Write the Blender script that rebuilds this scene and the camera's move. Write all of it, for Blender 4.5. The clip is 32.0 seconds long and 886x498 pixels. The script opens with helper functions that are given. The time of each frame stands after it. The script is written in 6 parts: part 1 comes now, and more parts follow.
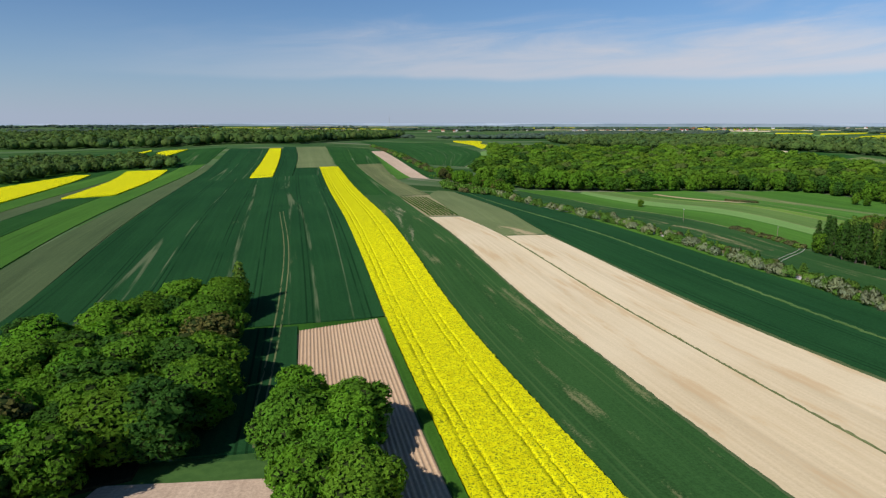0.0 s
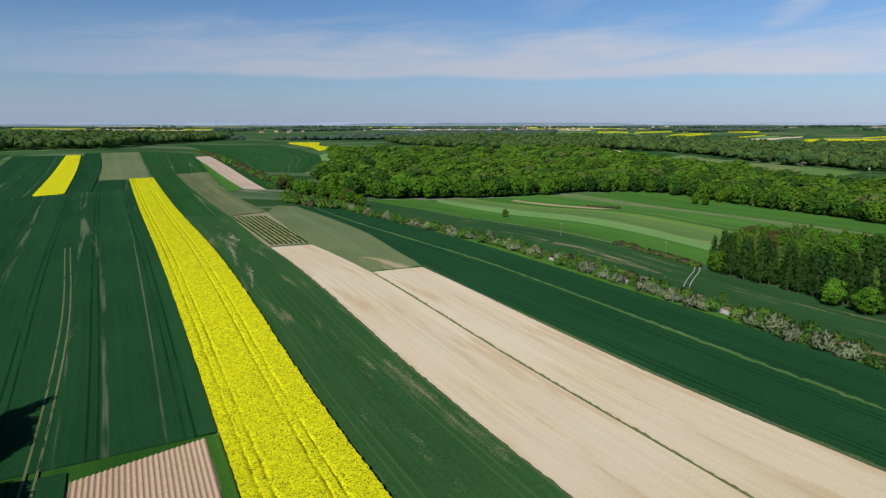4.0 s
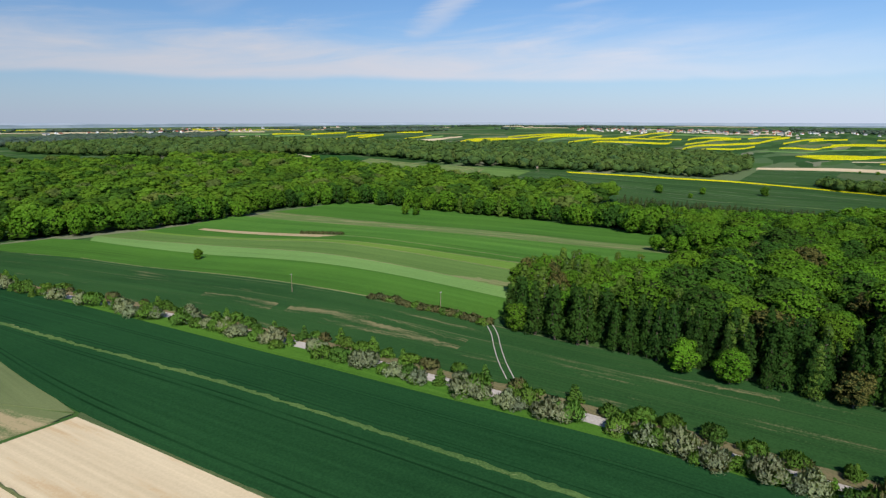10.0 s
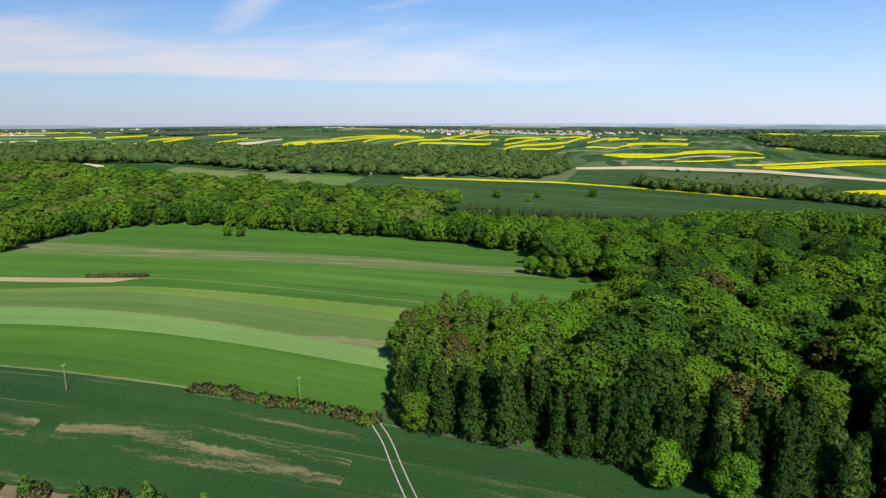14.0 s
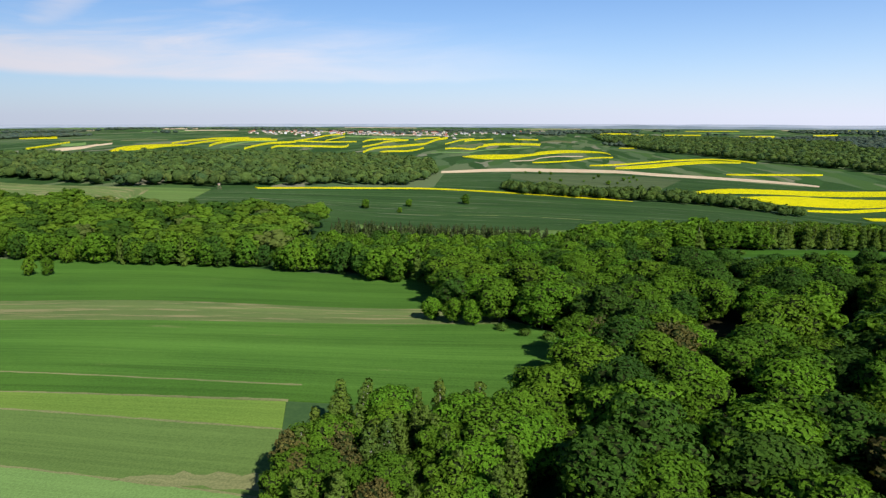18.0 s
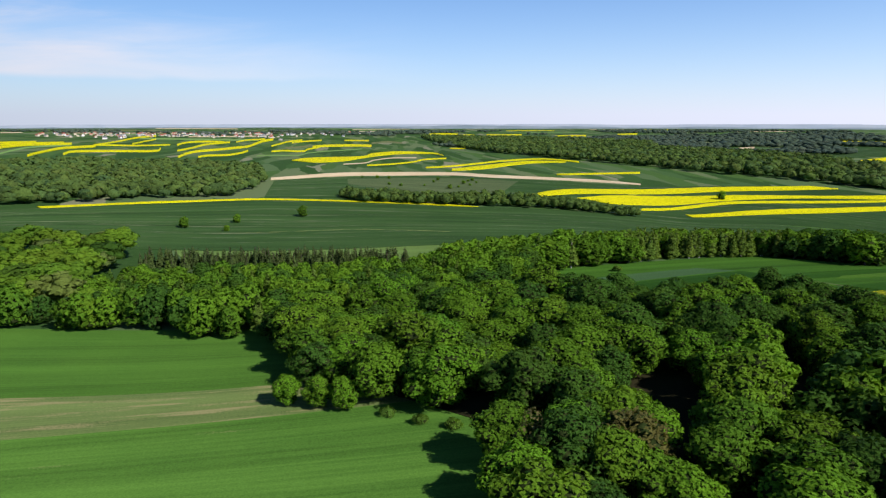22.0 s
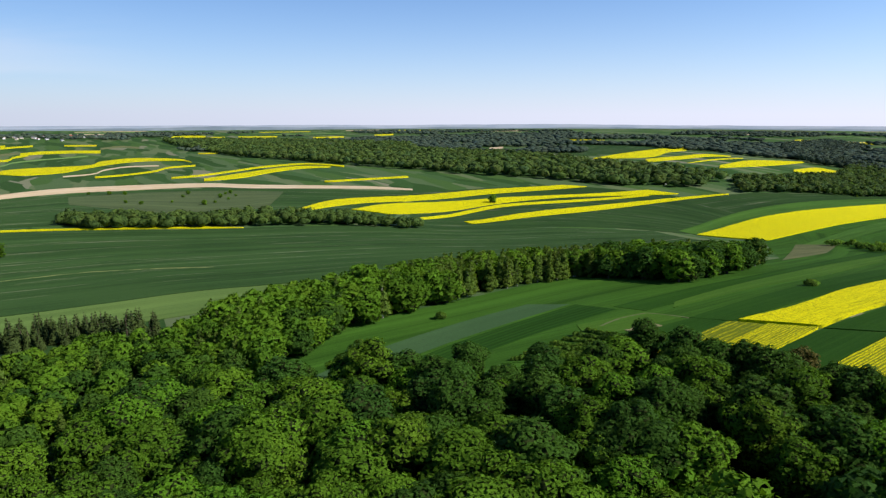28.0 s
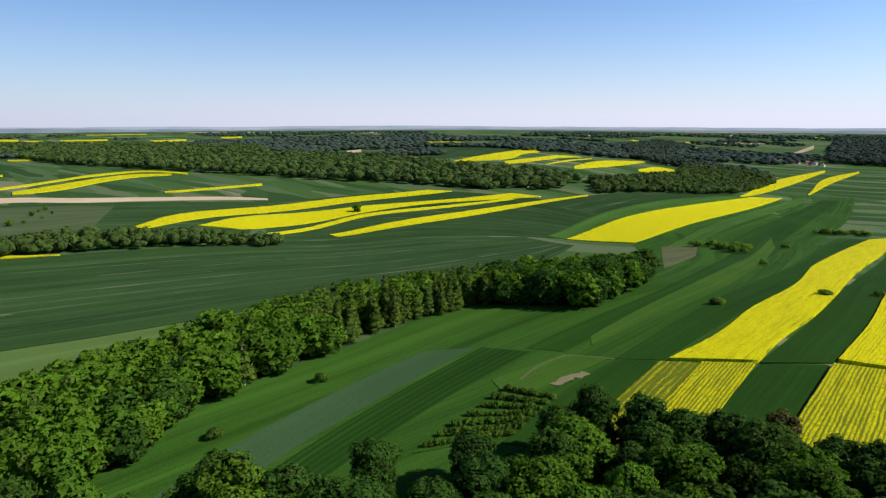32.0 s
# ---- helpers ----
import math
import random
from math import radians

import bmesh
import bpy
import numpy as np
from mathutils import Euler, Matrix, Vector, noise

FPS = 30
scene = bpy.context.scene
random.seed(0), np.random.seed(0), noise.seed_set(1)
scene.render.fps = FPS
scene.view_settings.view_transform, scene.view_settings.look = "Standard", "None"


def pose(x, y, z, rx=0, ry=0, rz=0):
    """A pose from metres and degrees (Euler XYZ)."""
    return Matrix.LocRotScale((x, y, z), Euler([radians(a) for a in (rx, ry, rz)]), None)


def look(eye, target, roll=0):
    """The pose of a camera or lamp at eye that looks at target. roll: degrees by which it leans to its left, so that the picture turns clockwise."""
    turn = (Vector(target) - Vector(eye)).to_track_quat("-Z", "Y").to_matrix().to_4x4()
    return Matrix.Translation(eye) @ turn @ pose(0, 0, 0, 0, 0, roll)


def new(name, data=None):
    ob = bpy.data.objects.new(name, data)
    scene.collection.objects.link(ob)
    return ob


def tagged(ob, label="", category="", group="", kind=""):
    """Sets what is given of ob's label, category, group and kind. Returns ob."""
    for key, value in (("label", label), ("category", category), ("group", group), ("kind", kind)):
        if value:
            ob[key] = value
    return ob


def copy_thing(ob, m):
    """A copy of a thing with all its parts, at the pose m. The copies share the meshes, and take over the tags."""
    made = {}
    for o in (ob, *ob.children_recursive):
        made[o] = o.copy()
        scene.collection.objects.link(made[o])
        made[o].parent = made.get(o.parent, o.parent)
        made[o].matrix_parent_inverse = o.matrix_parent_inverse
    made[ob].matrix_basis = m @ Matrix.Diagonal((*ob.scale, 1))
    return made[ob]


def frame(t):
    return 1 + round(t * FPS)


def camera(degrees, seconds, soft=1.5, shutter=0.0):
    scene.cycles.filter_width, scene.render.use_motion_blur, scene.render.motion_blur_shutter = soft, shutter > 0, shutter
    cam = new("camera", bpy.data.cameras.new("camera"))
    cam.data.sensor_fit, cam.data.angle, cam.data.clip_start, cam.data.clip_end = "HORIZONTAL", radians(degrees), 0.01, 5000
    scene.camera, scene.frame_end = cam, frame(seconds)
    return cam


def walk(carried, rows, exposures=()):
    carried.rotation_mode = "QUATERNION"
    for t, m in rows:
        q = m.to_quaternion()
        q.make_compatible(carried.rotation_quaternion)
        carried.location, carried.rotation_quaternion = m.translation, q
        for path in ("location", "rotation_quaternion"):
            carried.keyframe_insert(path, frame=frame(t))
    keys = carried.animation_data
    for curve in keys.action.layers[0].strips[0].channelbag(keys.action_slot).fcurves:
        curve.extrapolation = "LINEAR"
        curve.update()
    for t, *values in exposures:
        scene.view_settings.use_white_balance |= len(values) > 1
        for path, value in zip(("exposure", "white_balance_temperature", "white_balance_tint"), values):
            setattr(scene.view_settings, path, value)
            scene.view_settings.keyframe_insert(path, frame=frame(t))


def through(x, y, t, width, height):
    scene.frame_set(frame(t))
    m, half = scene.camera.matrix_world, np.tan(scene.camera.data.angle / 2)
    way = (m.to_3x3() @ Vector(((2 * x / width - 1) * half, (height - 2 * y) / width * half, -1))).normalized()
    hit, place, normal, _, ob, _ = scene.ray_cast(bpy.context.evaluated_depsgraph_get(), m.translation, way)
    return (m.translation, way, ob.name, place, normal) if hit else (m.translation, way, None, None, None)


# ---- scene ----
cam = camera(70.06, 32.0, soft=1.3)
# seconds, eye x, y, z in metres, yaw, pitch, roll in degrees
ROWS = [
    (0.0, -0.00, 0.00, 50.00, -10.13, -11.65, -0.01),
    (0.5, 0.36, 6.71, 50.30, -12.09, -11.67, 0.00),
    (1.0, 0.78, 13.41, 50.60, -14.08, -11.68, 0.01),
    (1.5, 1.33, 20.09, 50.89, -15.91, -11.70, 0.01),
    (2.0, 2.05, 26.70, 51.19, -17.57, -11.71, 0.00),
    (2.5, 3.00, 33.24, 51.49, -19.02, -11.72, -0.00),
    (4.5, 7.86, 59.19, 52.76, -27.49, -11.73, -0.01),
    (5.0, 9.40, 65.71, 53.08, -30.57, -11.72, -0.02),
    (5.5, 11.28, 72.24, 53.40, -33.33, -11.71, -0.03),
    (6.0, 13.46, 78.79, 53.71, -36.18, -11.70, -0.03),
    (6.5, 15.93, 85.28, 54.00, -38.85, -11.69, -0.02),
    (7.0, 18.66, 91.70, 54.29, -41.55, -11.69, -0.00),
    (7.5, 21.59, 97.96, 54.57, -44.02, -11.71, 0.02),
    (8.0, 24.79, 104.10, 54.84, -46.43, -11.72, 0.03),
    (8.5, 28.26, 110.15, 55.13, -48.20, -11.74, 0.03),
    (9.0, 32.10, 116.14, 55.41, -49.85, -11.73, 0.03),
    (9.5, 36.26, 121.98, 55.67, -51.74, -11.74, 0.02),
    (10.0, 40.72, 127.55, 55.90, -53.67, -11.73, 0.01),
    (10.5, 45.33, 132.86, 56.11, -55.31, -11.74, -0.00),
    (11.0, 50.05, 137.95, 56.34, -57.26, -11.72, -0.01),
    (11.5, 54.81, 142.82, 56.59, -59.40, -11.71, -0.02),
    (12.0, 59.70, 147.44, 56.88, -61.63, -11.70, -0.02),
    (12.5, 64.67, 151.88, 57.20, -63.88, -11.70, -0.02),
    (13.0, 69.78, 156.15, 57.58, -66.01, -11.69, -0.01),
    (13.5, 74.98, 160.28, 57.96, -67.85, -11.69, 0.00),
    (14.0, 80.35, 164.24, 58.36, -69.73, -11.69, 0.02),
    (14.5, 85.98, 167.86, 58.75, -71.44, -11.70, 0.03),
    (16.5, 110.24, 180.45, 60.43, -78.28, -11.66, -0.01),
    (17.0, 116.53, 183.30, 60.82, -79.52, -11.66, -0.01),
    (17.5, 123.01, 185.92, 61.19, -80.94, -11.67, -0.01),
    (18.0, 129.61, 188.33, 61.56, -82.68, -11.68, -0.02),
    (18.5, 136.27, 190.56, 61.91, -84.44, -11.69, -0.02),
    (19.0, 142.94, 192.61, 62.26, -86.34, -11.70, -0.01),
    (19.5, 149.58, 194.41, 62.61, -88.15, -11.72, 0.01),
    (20.0, 156.17, 195.95, 62.97, -90.22, -11.72, 0.02),
    (20.5, 162.69, 197.28, 63.34, -92.28, -11.72, 0.02),
    (21.0, 169.17, 198.43, 63.73, -94.11, -11.72, 0.01),
    (21.5, 175.62, 199.41, 64.14, -96.05, -11.72, 0.01),
    (22.0, 182.06, 200.23, 64.58, -98.04, -11.71, 0.00),
    (22.5, 188.44, 200.85, 65.03, -99.74, -11.72, 0.01),
    (23.0, 194.79, 201.25, 65.51, -101.97, -11.73, 0.02),
    (23.5, 201.06, 201.41, 65.98, -104.25, -11.73, 0.02),
    (24.0, 207.25, 201.25, 66.43, -106.39, -11.74, 0.03),
    (24.5, 213.30, 200.82, 66.84, -108.26, -11.75, 0.02),
    (25.0, 219.23, 200.14, 67.23, -109.94, -11.77, 0.00),
    (25.5, 225.05, 199.21, 67.59, -111.56, -11.77, -0.00),
    (27.5, 247.90, 194.52, 69.00, -118.18, -11.74, 0.02),
    (28.0, 253.57, 193.06, 69.36, -119.75, -11.72, 0.02),
    (28.5, 259.21, 191.35, 69.71, -121.45, -11.70, 0.02),
    (29.0, 264.87, 189.40, 70.06, -123.22, -11.68, 0.01),
    (29.5, 270.50, 187.25, 70.39, -124.92, -11.68, 0.01),
    (30.0, 276.06, 184.89, 70.71, -126.55, -11.67, -0.00),
    (30.5, 281.47, 182.35, 71.01, -127.83, -11.66, -0.01),
    (31.0, 286.75, 179.67, 71.32, -129.30, -11.64, -0.02),
    (31.5, 291.96, 176.93, 71.63, -130.95, -11.64, -0.03),
    (32.0, 297.15, 174.15, 71.93, -132.74, -11.62, -0.05),
]
EXPOSURES = [(0.0, -0.04, 6350, 10), (4.0, -0.20, 6090, 10), (7.5, -0.20, 6100, 10), (9.5, -0.08, 6300, 10), (11.5, 0.14, 6400, 11), (17.0, 0.13, 6600, 14), (25.0, 0.12, 6600, 14), (32.0, -0.07, 6550, 14)]
walk(cam, [(t, pose(x, y, z, 90 + pitch, roll, yaw)) for t, x, y, z, yaw, pitch, roll in ROWS], EXPOSURES)

# ---- light ----
SUN_TO = Vector((-0.76, -0.65, 0.80)).normalized()
world = bpy.data.worlds.new("world")
scene.world = world
world.use_nodes = True
wn, wl = world.node_tree.nodes, world.node_tree.links
wn.clear()
w_out = wn.new("ShaderNodeOutputWorld")
w_bg = wn.new("ShaderNodeBackground")
w_bg.inputs[1].default_value = 0.088
sky = wn.new("ShaderNodeTexSky")
sky.sky_type = "NISHITA"
sky.sun_disc = False
sky.sun_elevation = math.asin(SUN_TO.z)
sky.sun_rotation = math.atan2(SUN_TO.x, SUN_TO.y) % (2 * math.pi)
sky.altitude = 300.0
sky.air_density = 1.0
sky.dust_density = 0.15
sky.ozone_density = 3.0
# thin cirrus streaks, laid out on a flat sheet high overhead
w_tc = wn.new("ShaderNodeTexCoord")
w_sep = wn.new("ShaderNodeSeparateXYZ")
wl.new(w_tc.outputs["Generated"], w_sep.inputs[0])


def wmath(op, a, b=None, c=None, clamp=False):
    n = wn.new("ShaderNodeMath")
    n.operation, n.use_clamp = op, clamp
    for i, v in enumerate((a, b, c)):
        if v is None:
            continue
        if isinstance(v, (int, float)):
            n.inputs[i].default_value = v
        else:
            wl.new(v, n.inputs[i])
    return n.outputs[0]


w_h = wmath("MAXIMUM", w_sep.outputs[2], 0.004)
# azimuth from north towards east, and height above the horizon
w_az = wmath("ARCTAN2", w_sep.outputs[0], w_sep.outputs[1])


def wnoise(u, v, scale, detail, rough, bend=0.0):
    c = wn.new("ShaderNodeCombineXYZ")
    wl.new(u, c.inputs[0])
    wl.new(v, c.inputs[1])
    n = wn.new("ShaderNodeTexNoise")
    for key, value in (("Scale", scale), ("Detail", detail), ("Roughness", rough), ("Distortion", bend)):
        n.inputs[key].default_value = value
    wl.new(c.outputs[0], n.inputs["Vector"])
    return n.outputs[0]


def wstep(v, lo, hi):
    n = wn.new("ShaderNodeMapRange")
    n.interpolation_type = "SMOOTHSTEP"
    wl.new(v, n.inputs[0])
    n.inputs[1].default_value, n.inputs[2].default_value = lo, hi
    return n.outputs[0]


# a thin sheet of cirrus to the north-east, with a sharp lower edge and feathered top
w_veil = wnoise(wmath("ADD", wmath("MULTIPLY", w_az, 5.0), wmath("MULTIPLY", w_h, -16.0)), wmath("ADD", wmath("MULTIPLY", w_h, 26.0), wmath("MULTIPLY", w_az, 0.5)), 1.0, 8.0, 0.60, 0.5)
w_wave = wmath("MULTIPLY", wmath("SUBTRACT", wnoise(w_az, w_az, 3.0, 3.0, 0.5), 0.5), 0.030)
w_foot = wstep(wmath("SUBTRACT", wmath("ADD", w_h, w_wave), wmath("MULTIPLY", w_az, -0.004)), 0.055, 0.066)
w_top = wmath("SUBTRACT", 1.0, wstep(wmath("ADD", w_h, wmath("MULTIPLY", w_veil, -0.10)), 0.018, 0.105))
w_round = wmath("MULTIPLY", wstep(w_az, -0.45, 0.42), wmath("SUBTRACT", 1.0, wstep(w_az, 0.95, 1.75)))
w_deck = wmath("MULTIPLY", wmath("MULTIPLY", w_foot, w_top), wmath("MULTIPLY", w_round, wmath("ADD", 0.36, wmath("MULTIPLY", w_veil, 1.1))))


def wisp(az, h, slope, width, lo, hi, strength):
    """A feathered streak that rises from h at the given azimuth."""
    off = wmath("ABSOLUTE", wmath("ADD", wmath("SUBTRACT", wmath("SUBTRACT", w_az, az), wmath("MULTIPLY", wmath("SUBTRACT", w_h, h), slope)), wmath("MULTIPLY", wmath("SUBTRACT", w_veil, 0.5), width * 3.0)))
    body = wmath("SUBTRACT", 1.0, wstep(off, 0.0, width))
    span = wmath("MULTIPLY", wstep(w_h, lo, lo + 0.02), wmath("SUBTRACT", 1.0, wstep(w_h, hi - 0.03, hi)))
    return wmath("MULTIPLY", wmath("MULTIPLY", body, span), wmath("MULTIPLY", w_veil, strength))


w_fac = w_deck
for streak in ((0.89, 0.125, 1.7, 0.045, 0.105, 0.225, 1.0), (0.985, 0.128, 6.0, 0.05, 0.112, 0.150, 0.75), (1.18, 0.17, 3.2, 0.05, 0.145, 0.205, 0.4), (0.62, 0.17, 1.5, 0.06, 0.13, 0.23, 0.35), (2.93, 0.163, 7.0, 0.06, 0.148, 0.180, 0.8)):
    w_fac = wmath("MAXIMUM", w_fac, wisp(*streak))
w_fac = wmath("MULTIPLY", w_fac, 0.95, clamp=True)
# pale lilac haze along the horizon
w_haze = wmath("MULTIPLY", wmath("POWER", wmath("SUBTRACT", 1.0, w_h), 12.0), 0.85)
w_hmix = wn.new("ShaderNodeMix")
w_hmix.data_type = "RGBA"
wl.new(w_haze, w_hmix.inputs["Factor"])
w_tint = wn.new("ShaderNodeMix")
w_tint.data_type, w_tint.blend_type = "RGBA", "MULTIPLY"
w_tint.inputs["Factor"].default_value = 1.0
wl.new(sky.outputs[0], w_tint.inputs["A"])
w_tint.inputs["B"].default_value = (0.72, 1.0, 1.28, 1)
wl.new(w_tint.outputs["Result"], w_hmix.inputs["A"])
w_hcol = wn.new("ShaderNodeMix")
w_hcol.data_type = "RGBA"
wl.new(wmath("MULTIPLY", wmath("ADD", w_sep.outputs[1], 1.0), 0.5, clamp=True), w_hcol.inputs["Factor"])
w_hcol.inputs["A"].default_value = (6.9, 7.1, 8.7, 1)
w_hcol.inputs["B"].default_value = (6.0, 6.8, 8.9, 1)
wl.new(w_hcol.outputs["Result"], w_hmix.inputs["B"])
# clear deep blue overhead, brighter towards the south
w_side = wmath("SUBTRACT", 1.08, wmath("MULTIPLY", w_sep.outputs[1], 0.35))
w_deep = wmath("SUBTRACT", 1.0, wmath("MULTIPLY", wmath("MULTIPLY", wmath("SUBTRACT", w_h, 0.22), 1.6, clamp=True), 0.5))
w_gain = wmath("MULTIPLY", w_side, w_deep)
w_mix = wn.new("ShaderNodeMix")
w_mix.data_type = "RGBA"
wl.new(w_fac, w_mix.inputs["Factor"])
wl.new(w_hmix.outputs["Result"], w_mix.inputs["A"])
w_mix.inputs["B"].default_value = (8.5, 8.8, 9.8, 1)
w_all = wn.new("ShaderNodeVectorMath")
w_all.operation = "SCALE"
wl.new(w_mix.outputs["Result"], w_all.inputs[0])
wl.new(w_gain, w_all.inputs["Scale"])
wl.new(w_all.outputs[0], w_bg.inputs[0])
wl.new(w_bg.outputs[0], w_out.inputs[0])

sun_data = bpy.data.lights.new("sun", "SUN")
sun_data.energy, sun_data.angle, sun_data.color = 5.0, radians(0.53), (1.0, 0.95, 0.87)
sun = new("sun", sun_data)
sun.matrix_world = look(SUN_TO * 500.0, (0, 0, 0))

# ---- lie of the land: heights of crests and hollows, x, y, z in metres ----
HILL_NEAR = [
    (-9, 158, -3), (11, 162, -2.6), (0, 60, 0), (44, 290, 4.5), (67, 239, 4), (88, 243, 3.5),
    (-8, 578, 6), (-59, 832, 13), (88, 580, -3), (-161, 678, -1), (179, 212, -1), (175, 250, 0),
    (198, 380, -7), (611, 857, 0), (321, 1231, -4), (144, 122, 1), (251, 346, -1), (250, 0, 3),
    (-200, 200, -3),
]
HILL_EAST = [
    (433, 449, -19), (330, 219, -5), (698, 334, -21), (778, 248, -26), (1059, 313, -21), (768, -67, -31),
    (927, -34, -25), (698, 475, -7), (894, -243, -33), (825, -165, -40), (459, 108, -6), (664, -330, -46),
    (394, 69, 0), (465, -45, -6), (954, -755, -20), (687, -930, -54), (375, 0, 2), (472, -157, -14),
    (375, -116, 0), (435, -209, -12),
]
HILL_FAR = [
    (1723, 1073, 5), (2000, 300, -32), (-3000, 3000, 10), (0, 4500, 0), (3000, 3500, 0), (4500, 600, 0),
    (4000, -2500, 0), (1500, -4500, -4), (-3000, -2000, 0), (-1000, 200, 0), (0, -600, 0),
]
KNOTS = np.array(HILL_NEAR + HILL_EAST + HILL_FAR, float)


def warp(x, y):
    dx, dy = x - 220.0, y - 130.0
    r = np.hypot(dx, dy) + 1e-9
    s = np.log1p(r / 250.0) / r
    return dx * s, dy * s


def spline(r2):
    return 0.5 * r2 * np.log(r2 + 1e-9)


KU, KV = warp(KNOTS[:, 0], KNOTS[:, 1])
NK = len(KNOTS)
SYS = np.zeros((NK + 3, NK + 3))
SYS[:NK, :NK] = spline((KU[:, None] - KU) ** 2 + (KV[:, None] - KV) ** 2) + 0.004 * np.eye(NK)
SYS[:NK, NK:] = np.stack([np.ones(NK), KU, KV], 1)
SYS[NK:, :NK] = SYS[:NK, NK:].T
WEIGHT = np.linalg.solve(SYS, np.r_[KNOTS[:, 2], 0, 0, 0])


def height(x, y):
    """Ground height in metres, for numbers or arrays."""
    x, y = np.asarray(x, float), np.asarray(y, float)
    u, v = warp(x, y)
    z = WEIGHT[NK] + WEIGHT[NK + 1] * u + WEIGHT[NK + 2] * v
    for i in range(NK):
        z = z + WEIGHT[i] * spline((u - KU[i]) ** 2 + (v - KV[i]) ** 2)
    return z


# ---- materials ----
class Nodes:
    """Short-hand for a node material."""

    def __init__(self, name, rough=0.9, spec=0.2):
        self.m = bpy.data.materials.new(name)
        self.m.use_nodes = True
        self.n, self.l = self.m.node_tree.nodes, self.m.node_tree.links
        self.bsdf = self.n["Principled BSDF"]
        self.bsdf.inputs["Roughness"].default_value = rough
        self.bsdf.inputs["Specular IOR Level"].default_value = spec

    def put(self, sock, v):
        if isinstance(v, (int, float)):
            sock.default_value = v
        elif isinstance(v, tuple):
            sock.default_value = (*v, 1) if len(v) == 3 and len(sock.default_value) == 4 else v
        else:
            self.l.new(v, sock)

    def math(self, op, a, b=0.0, clamp=False):
        n = self.n.new("ShaderNodeMath")
        n.operation, n.use_clamp = op, clamp
        self.put(n.inputs[0], a)
        self.put(n.inputs[1], b)
        return n.outputs[0]

    def mix(self, f, a, b, blend="MIX"):
        n = self.n.new("ShaderNodeMix")
        n.data_type, n.blend_type = "RGBA", blend
        self.put(n.inputs["Factor"], f)
        self.put(n.inputs["A"], a)
        self.put(n.inputs["B"], b)
        return n.outputs["Result"]

    def place(self):
        return self.n.new("ShaderNodeNewGeometry").outputs["Position"]

    def uv(self):
        return self.n.new("ShaderNodeUVMap").outputs[0]

    def scaled(self, vec, s):
        n = self.n.new("ShaderNodeMapping")
        self.l.new(vec, n.inputs[0])
        n.inputs["Scale"].default_value = s
        return n.outputs[0]

    def noise(self, vec, scale, detail=4.0, rough=0.55):
        n = self.n.new("ShaderNodeTexNoise")
        self.l.new(vec, n.inputs["Vector"])
        n.inputs["Scale"].default_value, n.inputs["Detail"].default_value = scale, detail
        n.inputs["Roughness"].default_value = rough
        return n.outputs[0]

    def step(self, v, lo, hi):
        n = self.n.new("ShaderNodeMapRange")
        n.interpolation_type = "SMOOTHSTEP"
        self.put(n.inputs[0], v)
        n.inputs[1].default_value, n.inputs[2].default_value = lo, hi
        return n.outputs[0]

    def bump(self, h, strength, dist):
        n = self.n.new("ShaderNodeBump")
        n.inputs["Strength"].default_value, n.inputs["Distance"].default_value = strength, dist
        self.l.new(h, n.inputs["Height"])
        self.l.new(n.outputs[0], self.bsdf.inputs["Normal"])

    def done(self, colour):
        self.put(self.bsdf.inputs["Base Color"], colour)
        return self.m


